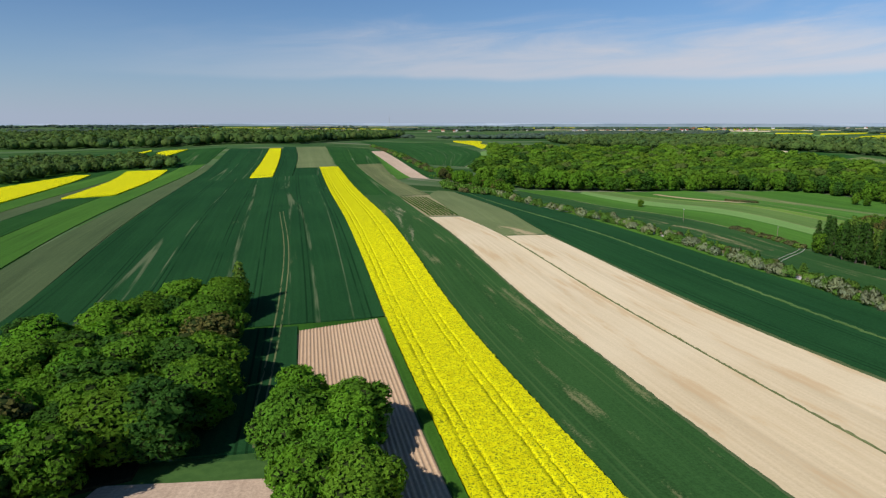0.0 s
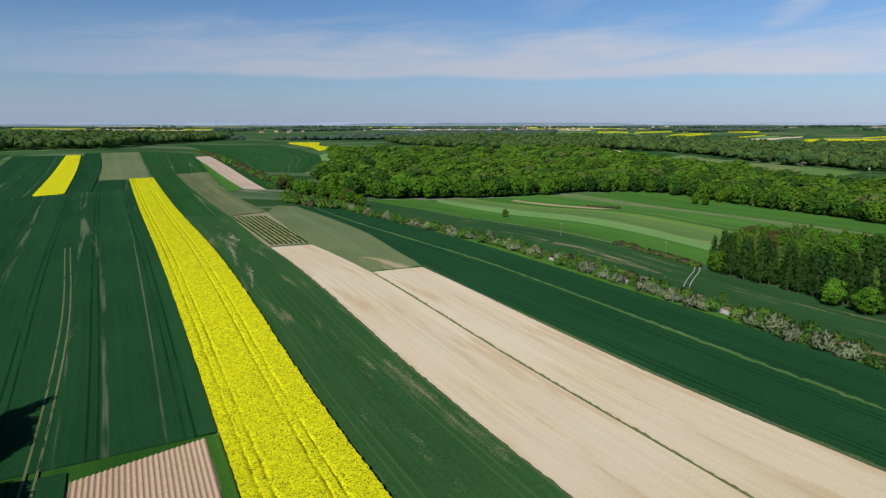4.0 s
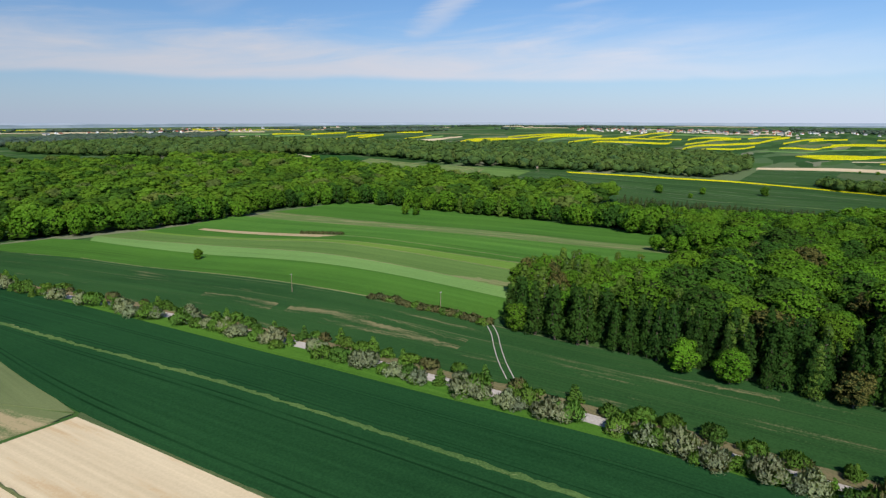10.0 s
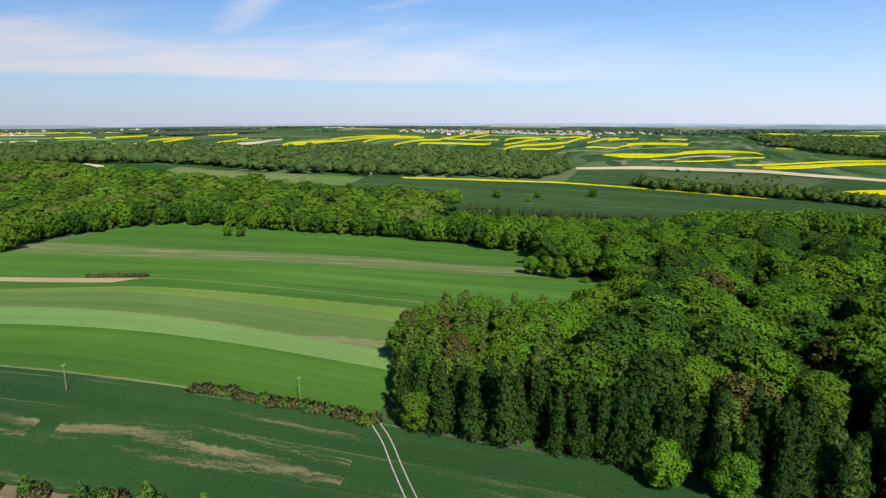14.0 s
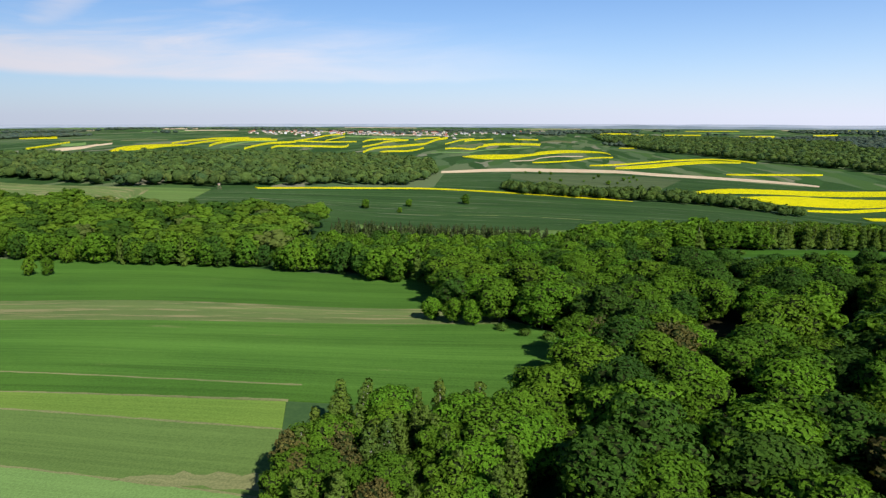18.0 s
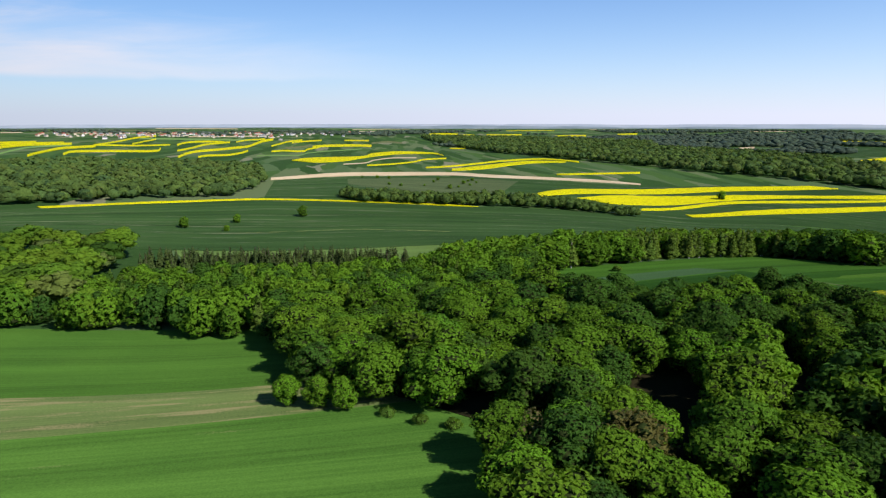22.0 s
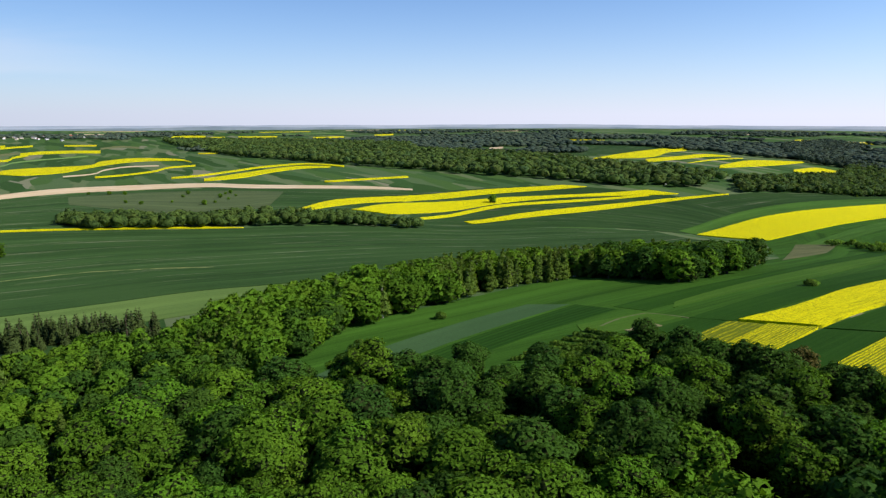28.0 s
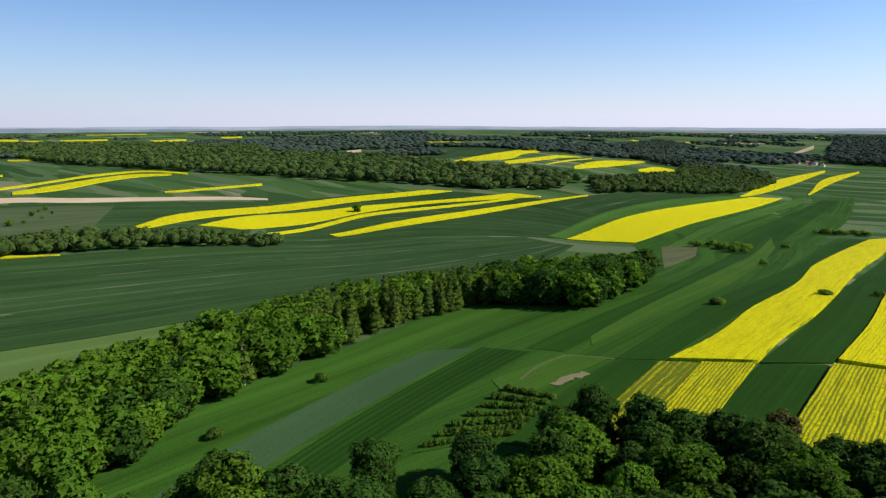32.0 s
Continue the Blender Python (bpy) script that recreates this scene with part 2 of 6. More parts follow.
def field_material(name, light, dark, dry=None, dry_amount=0.0, streak=0.5, rows=0.0, row_colour=None, tram=0.0, tram_colour=None, bumpiness=0.3, rough=0.9, thread_colour=None, grainy=0.36):
    """Crop or soil. light, dark: its two tones; dry: colour of thin patches; streaks, drill rows and wheel tracks run along the field."""
    k = Nodes(name, rough, 0.02)
    k.bsdf.inputs["Diffuse Roughness"].default_value = 0.4
    pos, uv = k.place(), k.uv()
    big = k.step(k.noise(pos, 0.018, 3), 0.36, 0.66)
    col = k.mix(big, dark, light)
    along = k.noise(k.scaled(uv, (0.9, 0.012, 1.0)), 1.0, 5, 0.65)
    col = k.mix(k.math("MULTIPLY", k.step(along, 0.35, 0.72), streak), col, tuple(c * 1.35 for c in light))
    along2 = k.noise(k.scaled(uv, (0.22, 0.006, 1.0)), 1.0, 3)
    col = k.mix(k.math("MULTIPLY", k.step(along2, 0.48, 0.7), streak * 0.8), col, tuple(c * 0.72 for c in dark))
    bands = k.noise(k.scaled(uv, (0.055, 0.0016, 1.0)), 1.0, 4, 0.7)
    col = k.mix(k.math("MULTIPLY", k.step(bands, 0.50, 0.62), streak), col, tuple(c * 1.45 for c in light))
    col = k.mix(k.math("MULTIPLY", k.step(bands, 0.47, 0.36), streak), col, tuple(c * 0.66 for c in dark))
    thread = k.math("ABSOLUTE", k.math("SUBTRACT", k.noise(k.scaled(uv, (0.035, 0.0006, 1.0)), 1.0, 2), 0.5))
    broken = k.step(k.noise(k.scaled(uv, (0.4, 0.02, 1)), 1.0, 3), 0.42, 0.60)
    if thread_colour is not None:
        col = k.mix(k.math("MULTIPLY", k.math("MULTIPLY", k.step(thread, 0.009, 0.003), broken), 0.8), col, thread_colour)
    grain = k.noise(pos, 2.2, 5, 0.7)
    col = k.mix(grainy, col, k.mix(k.step(grain, 0.3, 0.7), tuple(c * 0.55 for c in dark), tuple(c * 1.3 for c in light)))
    if dry is not None:
        patch = k.math("MULTIPLY", k.noise(k.scaled(uv, (0.16, 0.022, 1)), 1.0, 4, 0.6), k.math("ADD", 0.75, k.math("MULTIPLY", grain, 0.5)))
        col = k.mix(k.math("MULTIPLY", k.step(patch, 0.72 - 0.3 * dry_amount, 0.86 - 0.3 * dry_amount), 0.75), col, dry)
    sep = k.n.new("ShaderNodeSeparateXYZ")
    k.l.new(uv, sep.inputs[0])
    if rows:
        wob = k.math("ADD", sep.outputs[0], k.math("MULTIPLY", k.noise(k.scaled(uv, (0.05, 0.02, 1)), 1.0, 2), 0.04))
        r = k.math("PINGPONG", wob, rows * 0.5)
        rowf = k.step(k.math("DIVIDE", r, rows * 0.5), 0.25, 0.75)
        col = k.mix(k.math("MULTIPLY", rowf, 0.65), col, row_colour)
    if tram:
        f = k.math("PINGPONG", k.math("SUBTRACT", sep.outputs[0], tram * 0.23), tram * 0.5)
        line = k.math("SUBTRACT", 1.0, k.step(k.math("ABSOLUTE", k.math("SUBTRACT", f, 0.9)), 0.16, 0.34))
        fade = k.step(k.noise(k.scaled(uv, (0.3, 0.03, 1)), 1.0, 2), 0.30, 0.55)
        col = k.mix(k.math("MULTIPLY", line, k.math("MULTIPLY", fade, 0.8)), col, tram_colour)
    k.bump(k.noise(pos, 3.0, 4, 0.7), bumpiness, 0.15)
    return k.done(col)


WHEAT = field_material("wheat_green", (0.025, 0.080, 0.017), (0.015, 0.056, 0.013), (0.16, 0.17, 0.08), 0.10, 0.5, tram=16.0, tram_colour=(0.006, 0.026, 0.008), thread_colour=(0.17, 0.19, 0.10))
WHEAT_WEST = field_material("wheat_deep_green", (0.0165, 0.060, 0.0190), (0.0105, 0.044, 0.0145), (0.16, 0.17, 0.08), 0.10, 0.5, tram=16.0, tram_colour=(0.005, 0.022, 0.007), thread_colour=(0.17, 0.19, 0.10))
WHEAT_LANE = field_material("wheat_beside_the_lane", (0.029, 0.076, 0.021), (0.019, 0.058, 0.017), (0.19, 0.17, 0.085), 0.42, 0.5, tram=15.0, tram_colour=(0.04, 0.08, 0.025), thread_colour=(0.18, 0.18, 0.09))
WHEAT_DRY = field_material("wheat_patchy", (0.034, 0.086, 0.023), (0.023, 0.066, 0.018), (0.20, 0.19, 0.09), 0.50, 0.5, tram=15.0, tram_colour=(0.05, 0.10, 0.03), thread_colour=(0.20, 0.20, 0.10))
HILLDARK = field_material("hill_cereal_dark", (0.060, 0.142, 0.021), (0.042, 0.111, 0.018), (0.14, 0.16, 0.06), 0.15, 0.7)
HILLGREY = field_material("hill_cereal_grey", (0.104, 0.172, 0.044), (0.082, 0.146, 0.037), (0.24, 0.21, 0.10), 0.22, 0.7)
TANBAND = field_material("thin_dry_crop", (0.115, 0.165, 0.050), (0.085, 0.135, 0.042), (0.25, 0.225, 0.11), 0.74, 0.7)
TANPATCH = field_material("parched_strip", (0.20, 0.21, 0.09), (0.12, 0.155, 0.06), (0.30, 0.26, 0.14), 0.42, 0.8)
TANWHEAT = field_material("wheat_parched", (0.029, 0.076, 0.021), (0.019, 0.058, 0.017), (0.23, 0.195, 0.10), 0.86, 0.5)
STRAWROWS = field_material("straw_rows", (0.034, 0.086, 0.023), (0.023, 0.066, 0.018), (0.36, 0.32, 0.20), 0.82, 0.6, rows=1.2, row_colour=(0.028, 0.072, 0.02))
PALEROWS = field_material("sparse_crop_rows", (0.30, 0.31, 0.13), (0.20, 0.23, 0.08), (0.50, 0.47, 0.12), 0.3, 0.6, rows=1.0, row_colour=(0.10, 0.145, 0.035))
OLIVEDARK = field_material("olive_fallow", (0.080, 0.110, 0.046), (0.058, 0.088, 0.036), (0.17, 0.16, 0.09), 0.22, 0.6)
BARLEY = field_material("barley_green", (0.072, 0.164, 0.026), (0.044, 0.120, 0.019), (0.19, 0.20, 0.08), 0.25, 0.85)
PALE = field_material("pale_crop", (0.150, 0.258, 0.074), (0.118, 0.215, 0.061), (0.24, 0.24, 0.10), 0.16, 0.35)
LIME = field_material("lime_crop", (0.140, 0.225, 0.040), (0.098, 0.186, 0.032), (0.24, 0.22, 0.08), 0.16, 0.5)
DRYGRASS = field_material("dry_grass", (0.150, 0.160, 0.068), (0.085, 0.110, 0.045), (0.27, 0.22, 0.13), 0.35, 0.7)
OLIVE = field_material("olive_crop", (0.145, 0.172, 0.072), (0.112, 0.142, 0.058), (0.30, 0.26, 0.14), 0.14, 0.3, grainy=0.15)
WHEAT_FAR = field_material("wheat_on_the_slope", (0.036, 0.078, 0.022), (0.023, 0.056, 0.016), (0.16, 0.17, 0.08), 0.12, 0.8, thread_colour=(0.26, 0.27, 0.17))
LIGHTMEADOW = field_material("light_meadow", (0.070, 0.155, 0.020), (0.046, 0.120, 0.016), (0.15, 0.16, 0.06), 0.25, 0.6)
MEADOW = field_material("meadow", (0.046, 0.120, 0.015), (0.026, 0.080, 0.011), (0.11, 0.14, 0.04), 0.22, 0.9)
VALLEY_ROWS = field_material("valley_crop_in_rows", (0.032, 0.092, 0.012), (0.019, 0.064, 0.009), (0.08, 0.12, 0.03), 0.25, 0.8, rows=2.6, row_colour=(0.012, 0.046, 0.007), thread_colour=(0.15, 0.18, 0.07))
VALLEY = field_material("valley_crop", (0.030, 0.088, 0.011), (0.018, 0.062, 0.009), (0.06, 0.10, 0.02), 0.2, 0.6)
SCUFFED = field_material("scuffed_corner", (0.145, 0.172, 0.072), (0.112, 0.142, 0.058), (0.42, 0.32, 0.185), 0.92, 0.3, grainy=0.15)
GREY = field_material("grey_green_crop", (0.058, 0.122, 0.046), (0.045, 0.100, 0.038), None, 0, 0.3)
SOIL = field_material("pale_soil", (0.560, 0.462, 0.310), (0.505, 0.400, 0.250), (0.46, 0.325, 0.18), 0.66, 0.30, bumpiness=0.12, grainy=0.12)
TANSOIL = field_material("tan_soil", (0.40, 0.315, 0.185), (0.33, 0.25, 0.14), (0.24, 0.20, 0.10), 0.5, 0.4, bumpiness=0.2)
BROWN = field_material("ridged_soil", (0.54, 0.385, 0.245), (0.46, 0.31, 0.195), None, 0, 0.3, rows=0.96, row_colour=(0.36, 0.24, 0.15), bumpiness=0.5)
DRYSOIL = field_material("dry_weedy_soil", (0.27, 0.240, 0.125), (0.18, 0.185, 0.09), (0.38, 0.30, 0.17), 0.55, 0.4)
WEEDS = field_material("reddish_weeds", (0.200, 0.150, 0.085), (0.110, 0.120, 0.055), (0.100, 0.180, 0.045), 0.45, 0.5, bumpiness=0.6)
PINK = field_material("pinkish_soil", (0.50, 0.375, 0.27), (0.43, 0.31, 0.22), None, 0, 0.4)
GRAVEL = field_material("gravel", (0.44, 0.40, 0.37), (0.35, 0.32, 0.29), (0.16, 0.18, 0.08), 0.20, 0.4)
FLOWERVERGE = field_material("flowering_verge", (0.105, 0.170, 0.050), (0.045, 0.098, 0.028), (0.36, 0.36, 0.16), 0.40, 0.3, bumpiness=0.6)


def rape_material(name, sparse, rows=0.0, bare=0.75):
    k = Nodes(name, 0.8, 0.02)
    pos, uv = k.place(), k.uv()
    yellow = k.mix(k.step(k.noise(pos, 0.9, 4), 0.35, 0.65), (0.68, 0.61, 0.002), (0.80, 0.76, 0.004))
    green = (0.10, 0.14, 0.012)
    speck = k.noise(pos, 2.6, 5, 0.75)
    col = k.mix(k.step(speck, 0.50 - sparse, 0.36 - sparse), yellow, green)
    thin = k.noise(k.scaled(uv, (0.5, 0.03, 1)), 1.0, 5, 0.7)
    col = k.mix(k.math("MULTIPLY", k.step(k.math("ADD", thin, k.math("MULTIPLY", speck, 0.5)), 0.90 - sparse, 1.02 - sparse), 0.8), col, (0.17, 0.20, 0.02))
    if rows:
        sep = k.n.new("ShaderNodeSeparateXYZ")
        k.l.new(uv, sep.inputs[0])
        drift = k.math("ADD", sep.outputs[0], k.math("MULTIPLY", k.noise(k.scaled(uv, (0.25, 0.05, 1)), 1.0, 3), rows * 1.2))
        r = k.math("DIVIDE", k.math("PINGPONG", drift, rows * 0.5), rows * 0.5)
        col = k.mix(k.math("MULTIPLY", k.step(k.math("ADD", k.math("MULTIPLY", r, 0.30), k.math("ADD", k.math("MULTIPLY", thin, 0.75), k.math("MULTIPLY", speck, 0.55))), bare, bare + 0.17), 0.85), col, (0.085, 0.125, 0.013))
    k.bump(k.noise(pos, 4.5, 4, 0.7), 0.25, 0.2)
    return k.done(col)


RAPE_TALL = rape_material("rape_tall_in_rows", -0.01, 1.1, 0.86)
RAPE_ROWS = rape_material("rape_in_rows", -0.05, 1.1)
RAPE = rape_material("rape_flowers", -0.015)
RAPE_SPARSE = rape_material("rape_sparse", -0.09, 1.9, 0.66)


def ground_material():
    k = Nodes("grassland", 0.95, 0.02)
    pos = k.place()
    v = k.n.new("ShaderNodeTexVoronoi")
    v.distance = "CHEBYCHEV"
    turn = k.n.new("ShaderNodeMapping")
    k.l.new(pos, turn.inputs[0])
    turn.inputs["Rotation"].default_value = (0, 0, 0.5)
    turn.inputs["Scale"].default_value = (0.0050, 0.034, 0.0)
    bent = k.n.new("ShaderNodeVectorMath")
    wob = k.n.new("ShaderNodeTexNoise")
    k.l.new(pos, wob.inputs["Vector"])
    wob.inputs["Scale"].default_value = 0.0022
    k.l.new(turn.outputs[0], bent.inputs[0])
    k.l.new(k.scaled(wob.outputs["Color"], (1.6, 3.0, 0)), bent.inputs[1])
    k.l.new(bent.outputs[0], v.inputs["Vector"])
    v.inputs["Scale"].default_value = 1.0
    pick = k.n.new("ShaderNodeSeparateXYZ")
    k.l.new(v.outputs["Color"], pick.inputs[0])
    ramp = k.n.new("ShaderNodeValToRGB")
    ramp.color_ramp.interpolation = "CONSTANT"
    tones = [(0.0, (0.030, 0.080, 0.022)), (0.22, (0.066, 0.140, 0.036)), (0.45, (0.042, 0.105, 0.030)), (0.56, (0.150, 0.200, 0.095)), (0.72, (0.100, 0.165, 0.070)), (0.88, (0.26, 0.26, 0.17)), (0.92, (0.06, 0.13, 0.045))]
    el = ramp.color_ramp.elements
    el[0].position, el[0].color = 0.0, (*tones[0][1], 1)
    el[1].position, el[1].color = tones[1][0], (*tones[1][1], 1)
    for p, c in tones[2:]:
        e = el.new(p)
        e.color = (*c, 1)
    k.l.new(pick.outputs[0], ramp.inputs[0])
    grain = k.noise(pos, 0.6, 6, 0.65)
    col = k.mix(0.3, ramp.outputs[0], k.mix(k.step(grain, 0.35, 0.65), (0.02, 0.05, 0.012), (0.07, 0.12, 0.03)))
    k.bump(grain, 0.4, 0.3)
    return k.done(col)


GROUND = ground_material()


def leaf_material(name, tone, spread=0.35, through=0.22, fine=7.0, contrast=1.0):
    """Leaves: tone is the mean colour; trees, clumps and single leaves differ from it, with dark gaps and glints
    painted in.
    """
    k = Nodes(name, 0.75, 0.04)
    k.bsdf.inputs["Diffuse Roughness"].default_value = 0.4
    info = k.n.new("ShaderNodeObjectInfo")
    geo = k.n.new("ShaderNodeNewGeometry")
    own = k.n.new("ShaderNodeAttribute")
    own.attribute_name = "tree"
    lo = tuple(c * (1 - spread) for c in tone)
    hi = (tone[0] * (1 + 1.0 * spread), tone[1] * (1 + 0.9 * spread), tone[2] * (1 + 0.2 * spread))
    each = k.math("FRACT", k.math("ADD", info.outputs["Random"], own.outputs["Fac"]))
    col = k.mix(each, lo, hi)
    # every tree leans a little to yellow, bronze or blue-green
    other = k.math("FRACT", k.math("MULTIPLY", each, 7.31))
    col = k.mix(k.math("MULTIPLY", k.step(other, 0.62, 1.0), spread), col, (tone[0] * 1.75, tone[1] * 1.22, tone[2] * 1.1))
    col = k.mix(k.math("MULTIPLY", k.step(other, 0.38, 0.0), spread), col, (tone[0] * 0.62, tone[1] * 0.86, tone[2] * 1.35))
    blot = k.noise(geo.outputs["Position"], 0.09, 2)
    col = k.mix(k.math("MULTIPLY", k.step(blot, 0.35, 0.65), 0.35), col, hi)
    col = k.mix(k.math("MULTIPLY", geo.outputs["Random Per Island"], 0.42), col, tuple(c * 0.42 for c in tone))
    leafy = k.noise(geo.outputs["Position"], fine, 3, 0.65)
    # fine noise paints shaded leaf gaps, then bright glints, into the colour
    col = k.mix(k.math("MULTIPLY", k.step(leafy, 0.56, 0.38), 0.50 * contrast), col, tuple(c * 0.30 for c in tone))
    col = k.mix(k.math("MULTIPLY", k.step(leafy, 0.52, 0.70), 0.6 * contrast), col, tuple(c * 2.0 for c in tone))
    k.bump(leafy, 0.9, 0.9 / fine)
    tr = k.n.new("ShaderNodeBsdfTranslucent")
    k.l.new(k.mix(1.0, col, (1.5, 1.6, 0.7), "MULTIPLY"), tr.inputs[0])
    k.put(k.bsdf.inputs["Base Color"], col)
    sh = k.n.new("ShaderNodeMixShader")
    sh.inputs[0].default_value = through
    k.l.new(k.bsdf.outputs[0], sh.inputs[1])
    k.l.new(tr.outputs[0], sh.inputs[2])
    k.l.new(sh.outputs[0], k.n["Material Output"].inputs[0])
    return k.m


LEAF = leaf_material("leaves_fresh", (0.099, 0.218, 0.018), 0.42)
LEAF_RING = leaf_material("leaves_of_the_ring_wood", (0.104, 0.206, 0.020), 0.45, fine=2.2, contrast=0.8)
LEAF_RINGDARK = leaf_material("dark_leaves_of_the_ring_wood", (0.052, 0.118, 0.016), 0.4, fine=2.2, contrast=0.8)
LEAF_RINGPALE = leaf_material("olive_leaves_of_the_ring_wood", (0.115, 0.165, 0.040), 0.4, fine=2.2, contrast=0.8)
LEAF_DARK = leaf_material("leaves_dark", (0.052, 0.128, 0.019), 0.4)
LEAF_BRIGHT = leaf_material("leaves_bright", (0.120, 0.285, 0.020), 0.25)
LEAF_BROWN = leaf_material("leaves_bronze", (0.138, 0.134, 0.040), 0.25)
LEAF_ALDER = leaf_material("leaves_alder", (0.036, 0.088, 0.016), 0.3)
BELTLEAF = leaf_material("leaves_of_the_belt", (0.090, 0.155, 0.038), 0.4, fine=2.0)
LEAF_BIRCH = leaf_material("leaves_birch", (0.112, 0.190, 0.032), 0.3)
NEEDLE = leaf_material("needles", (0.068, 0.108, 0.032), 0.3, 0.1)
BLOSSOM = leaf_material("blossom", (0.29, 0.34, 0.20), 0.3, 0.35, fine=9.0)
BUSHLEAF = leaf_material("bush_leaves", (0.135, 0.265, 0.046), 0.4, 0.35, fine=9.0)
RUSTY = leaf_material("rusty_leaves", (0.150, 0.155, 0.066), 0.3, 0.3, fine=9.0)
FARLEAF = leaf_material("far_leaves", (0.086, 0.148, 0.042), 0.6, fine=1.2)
# far woods: leaf colour paled and blued to imitate aerial haze
DISTANT = leaf_material("distant_leaves_hazed", (0.072, 0.110, 0.082), 0.45, 0.1, fine=0.5)


def bark_material(name, a, b):
    k = Nodes(name, 0.95, 0.1)
    pos = k.place()
    f = k.noise(k.scaled(pos, (6, 6, 1.2)), 1.0, 5, 0.7)
    k.bump(f, 0.6, 0.05)
    return k.done(k.mix(k.step(f, 0.35, 0.65), a, b))


BARK = bark_material("bark", (0.05, 0.038, 0.028), (0.13, 0.105, 0.08))
BIRCHBARK = bark_material("birch_bark", (0.10, 0.09, 0.08), (0.55, 0.53, 0.48))


# dark litter, its colour deepened to stand for shade between the trees
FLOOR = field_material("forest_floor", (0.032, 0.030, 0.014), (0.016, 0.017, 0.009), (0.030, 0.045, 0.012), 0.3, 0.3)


def plain_material(name, a, b, scale, rough=0.8):
    k = Nodes(name, rough, 0.3)
    return k.done(k.mix(k.step(k.noise(k.place(), scale, 4), 0.3, 0.7), a, b))


# inner foliage in one dark colour: the crown's inner shade, painted
CROWN_SHADE = plain_material("inner_leaves_painted_shade", (0.016, 0.026, 0.008), (0.034, 0.050, 0.014), 3.0, 0.95)
CROWN_SHADE.node_tree.nodes["Principled BSDF"].inputs["Specular IOR Level"].default_value = 0.0
WALL_WHITE = plain_material("render_white", (0.70, 0.69, 0.66), (0.80, 0.79, 0.76), 0.3)
WALL_CREAM = plain_material("render_cream", (0.55, 0.48, 0.36), (0.66, 0.58, 0.45), 0.3)
ROOF_RED = plain_material("roof_tiles_red", (0.26, 0.075, 0.045), (0.34, 0.11, 0.07), 0.6)
ROOF_GREY = plain_material("roof_sheet_grey", (0.16, 0.16, 0.17), (0.24, 0.24, 0.25), 0.6, 0.5)
# horizon haze is put into the colour of these two ridges
RIDGE_PALE = plain_material("far_hills_haze_pale", (0.30, 0.37, 0.44), (0.38, 0.44, 0.50), 0.004, 1.0)
RIDGE_BLUE = plain_material("far_hills_haze_blue", (0.17, 0.23, 0.26), (0.25, 0.31, 0.34), 0.006, 1.0)
TIMBER = plain_material("weathered_wood", (0.20, 0.15, 0.10), (0.32, 0.25, 0.18), 2.0)
TANWOOD = plain_material("tan_planks", (0.34, 0.25, 0.15), (0.46, 0.35, 0.22), 1.5)
PAINT = plain_material("white_paint", (0.74, 0.74, 0.73), (0.80, 0.80, 0.79), 1.0, 0.35)
DARKGLASS = plain_material("dark_glass", (0.02, 0.022, 0.025), (0.03, 0.032, 0.035), 1.0, 0.1)
RUBBER = plain_material("rubber", (0.02, 0.02, 0.02), (0.035, 0.035, 0.035), 3.0, 0.9)
STEEL = plain_material("painted_steel", (0.35, 0.35, 0.36), (0.45, 0.45, 0.46), 1.0, 0.5)


# ---- mesh helpers ----
def mesh_of(name, verts, faces, material, smooth=False, normals=None):
    """A mesh from vertex and face arrays; faces all have the same number of corners."""
    verts, faces = np.asarray(verts, float), np.asarray(faces, int)
    me = bpy.data.meshes.new(name)
    me.vertices.add(len(verts))
    me.vertices.foreach_set("co", verts.ravel())
    n = faces.shape[1]
    me.loops.add(faces.size)
    me.loops.foreach_set("vertex_index", faces.ravel())
    me.polygons.add(len(faces))
    me.polygons.foreach_set("loop_start", np.arange(0, faces.size, n))
    me.polygons.foreach_set("use_smooth", np.full(len(faces), smooth))
    me.update(calc_edges=True)
    me.materials.append(material)
    if normals is not None:
        me.polygons.foreach_set("use_smooth", np.full(len(faces), True))
        me.normals_split_custom_set_from_vertices(normals.tolist())
    return me


def part(name, me, parent, label=""):
    ob = new(name, me)
    ob.parent = parent
    return tagged(ob, label=label)


def run_of(points, count):
    """Points at even steps of a smooth line through the given ones."""
    p = np.array(points, float)
    if len(p) == 2:
        s = np.linspace(0, 1, count)[:, None]
        return p[0] * (1 - s) + p[1] * s
    d = np.r_[0, np.cumsum(np.hypot(*np.diff(p, axis=0).T))]
    out = []
    tang = np.gradient(p, d, axis=0)
    for s in np.linspace(0, d[-1], count):
        i = min(max(np.searchsorted(d, s) - 1, 0), len(p) - 2)
        h = d[i + 1] - d[i]
        t = (s - d[i]) / h
        out.append((2 * t**3 - 3 * t**2 + 1) * p[i] + (t**3 - 2 * t**2 + t) * h * tang[i] + (3 * t**2 - 2 * t**3) * p[i + 1] + (t**3 - t**2) * h * tang[i + 1])
    return np.array(out)


RNG = np.random.default_rng(7)


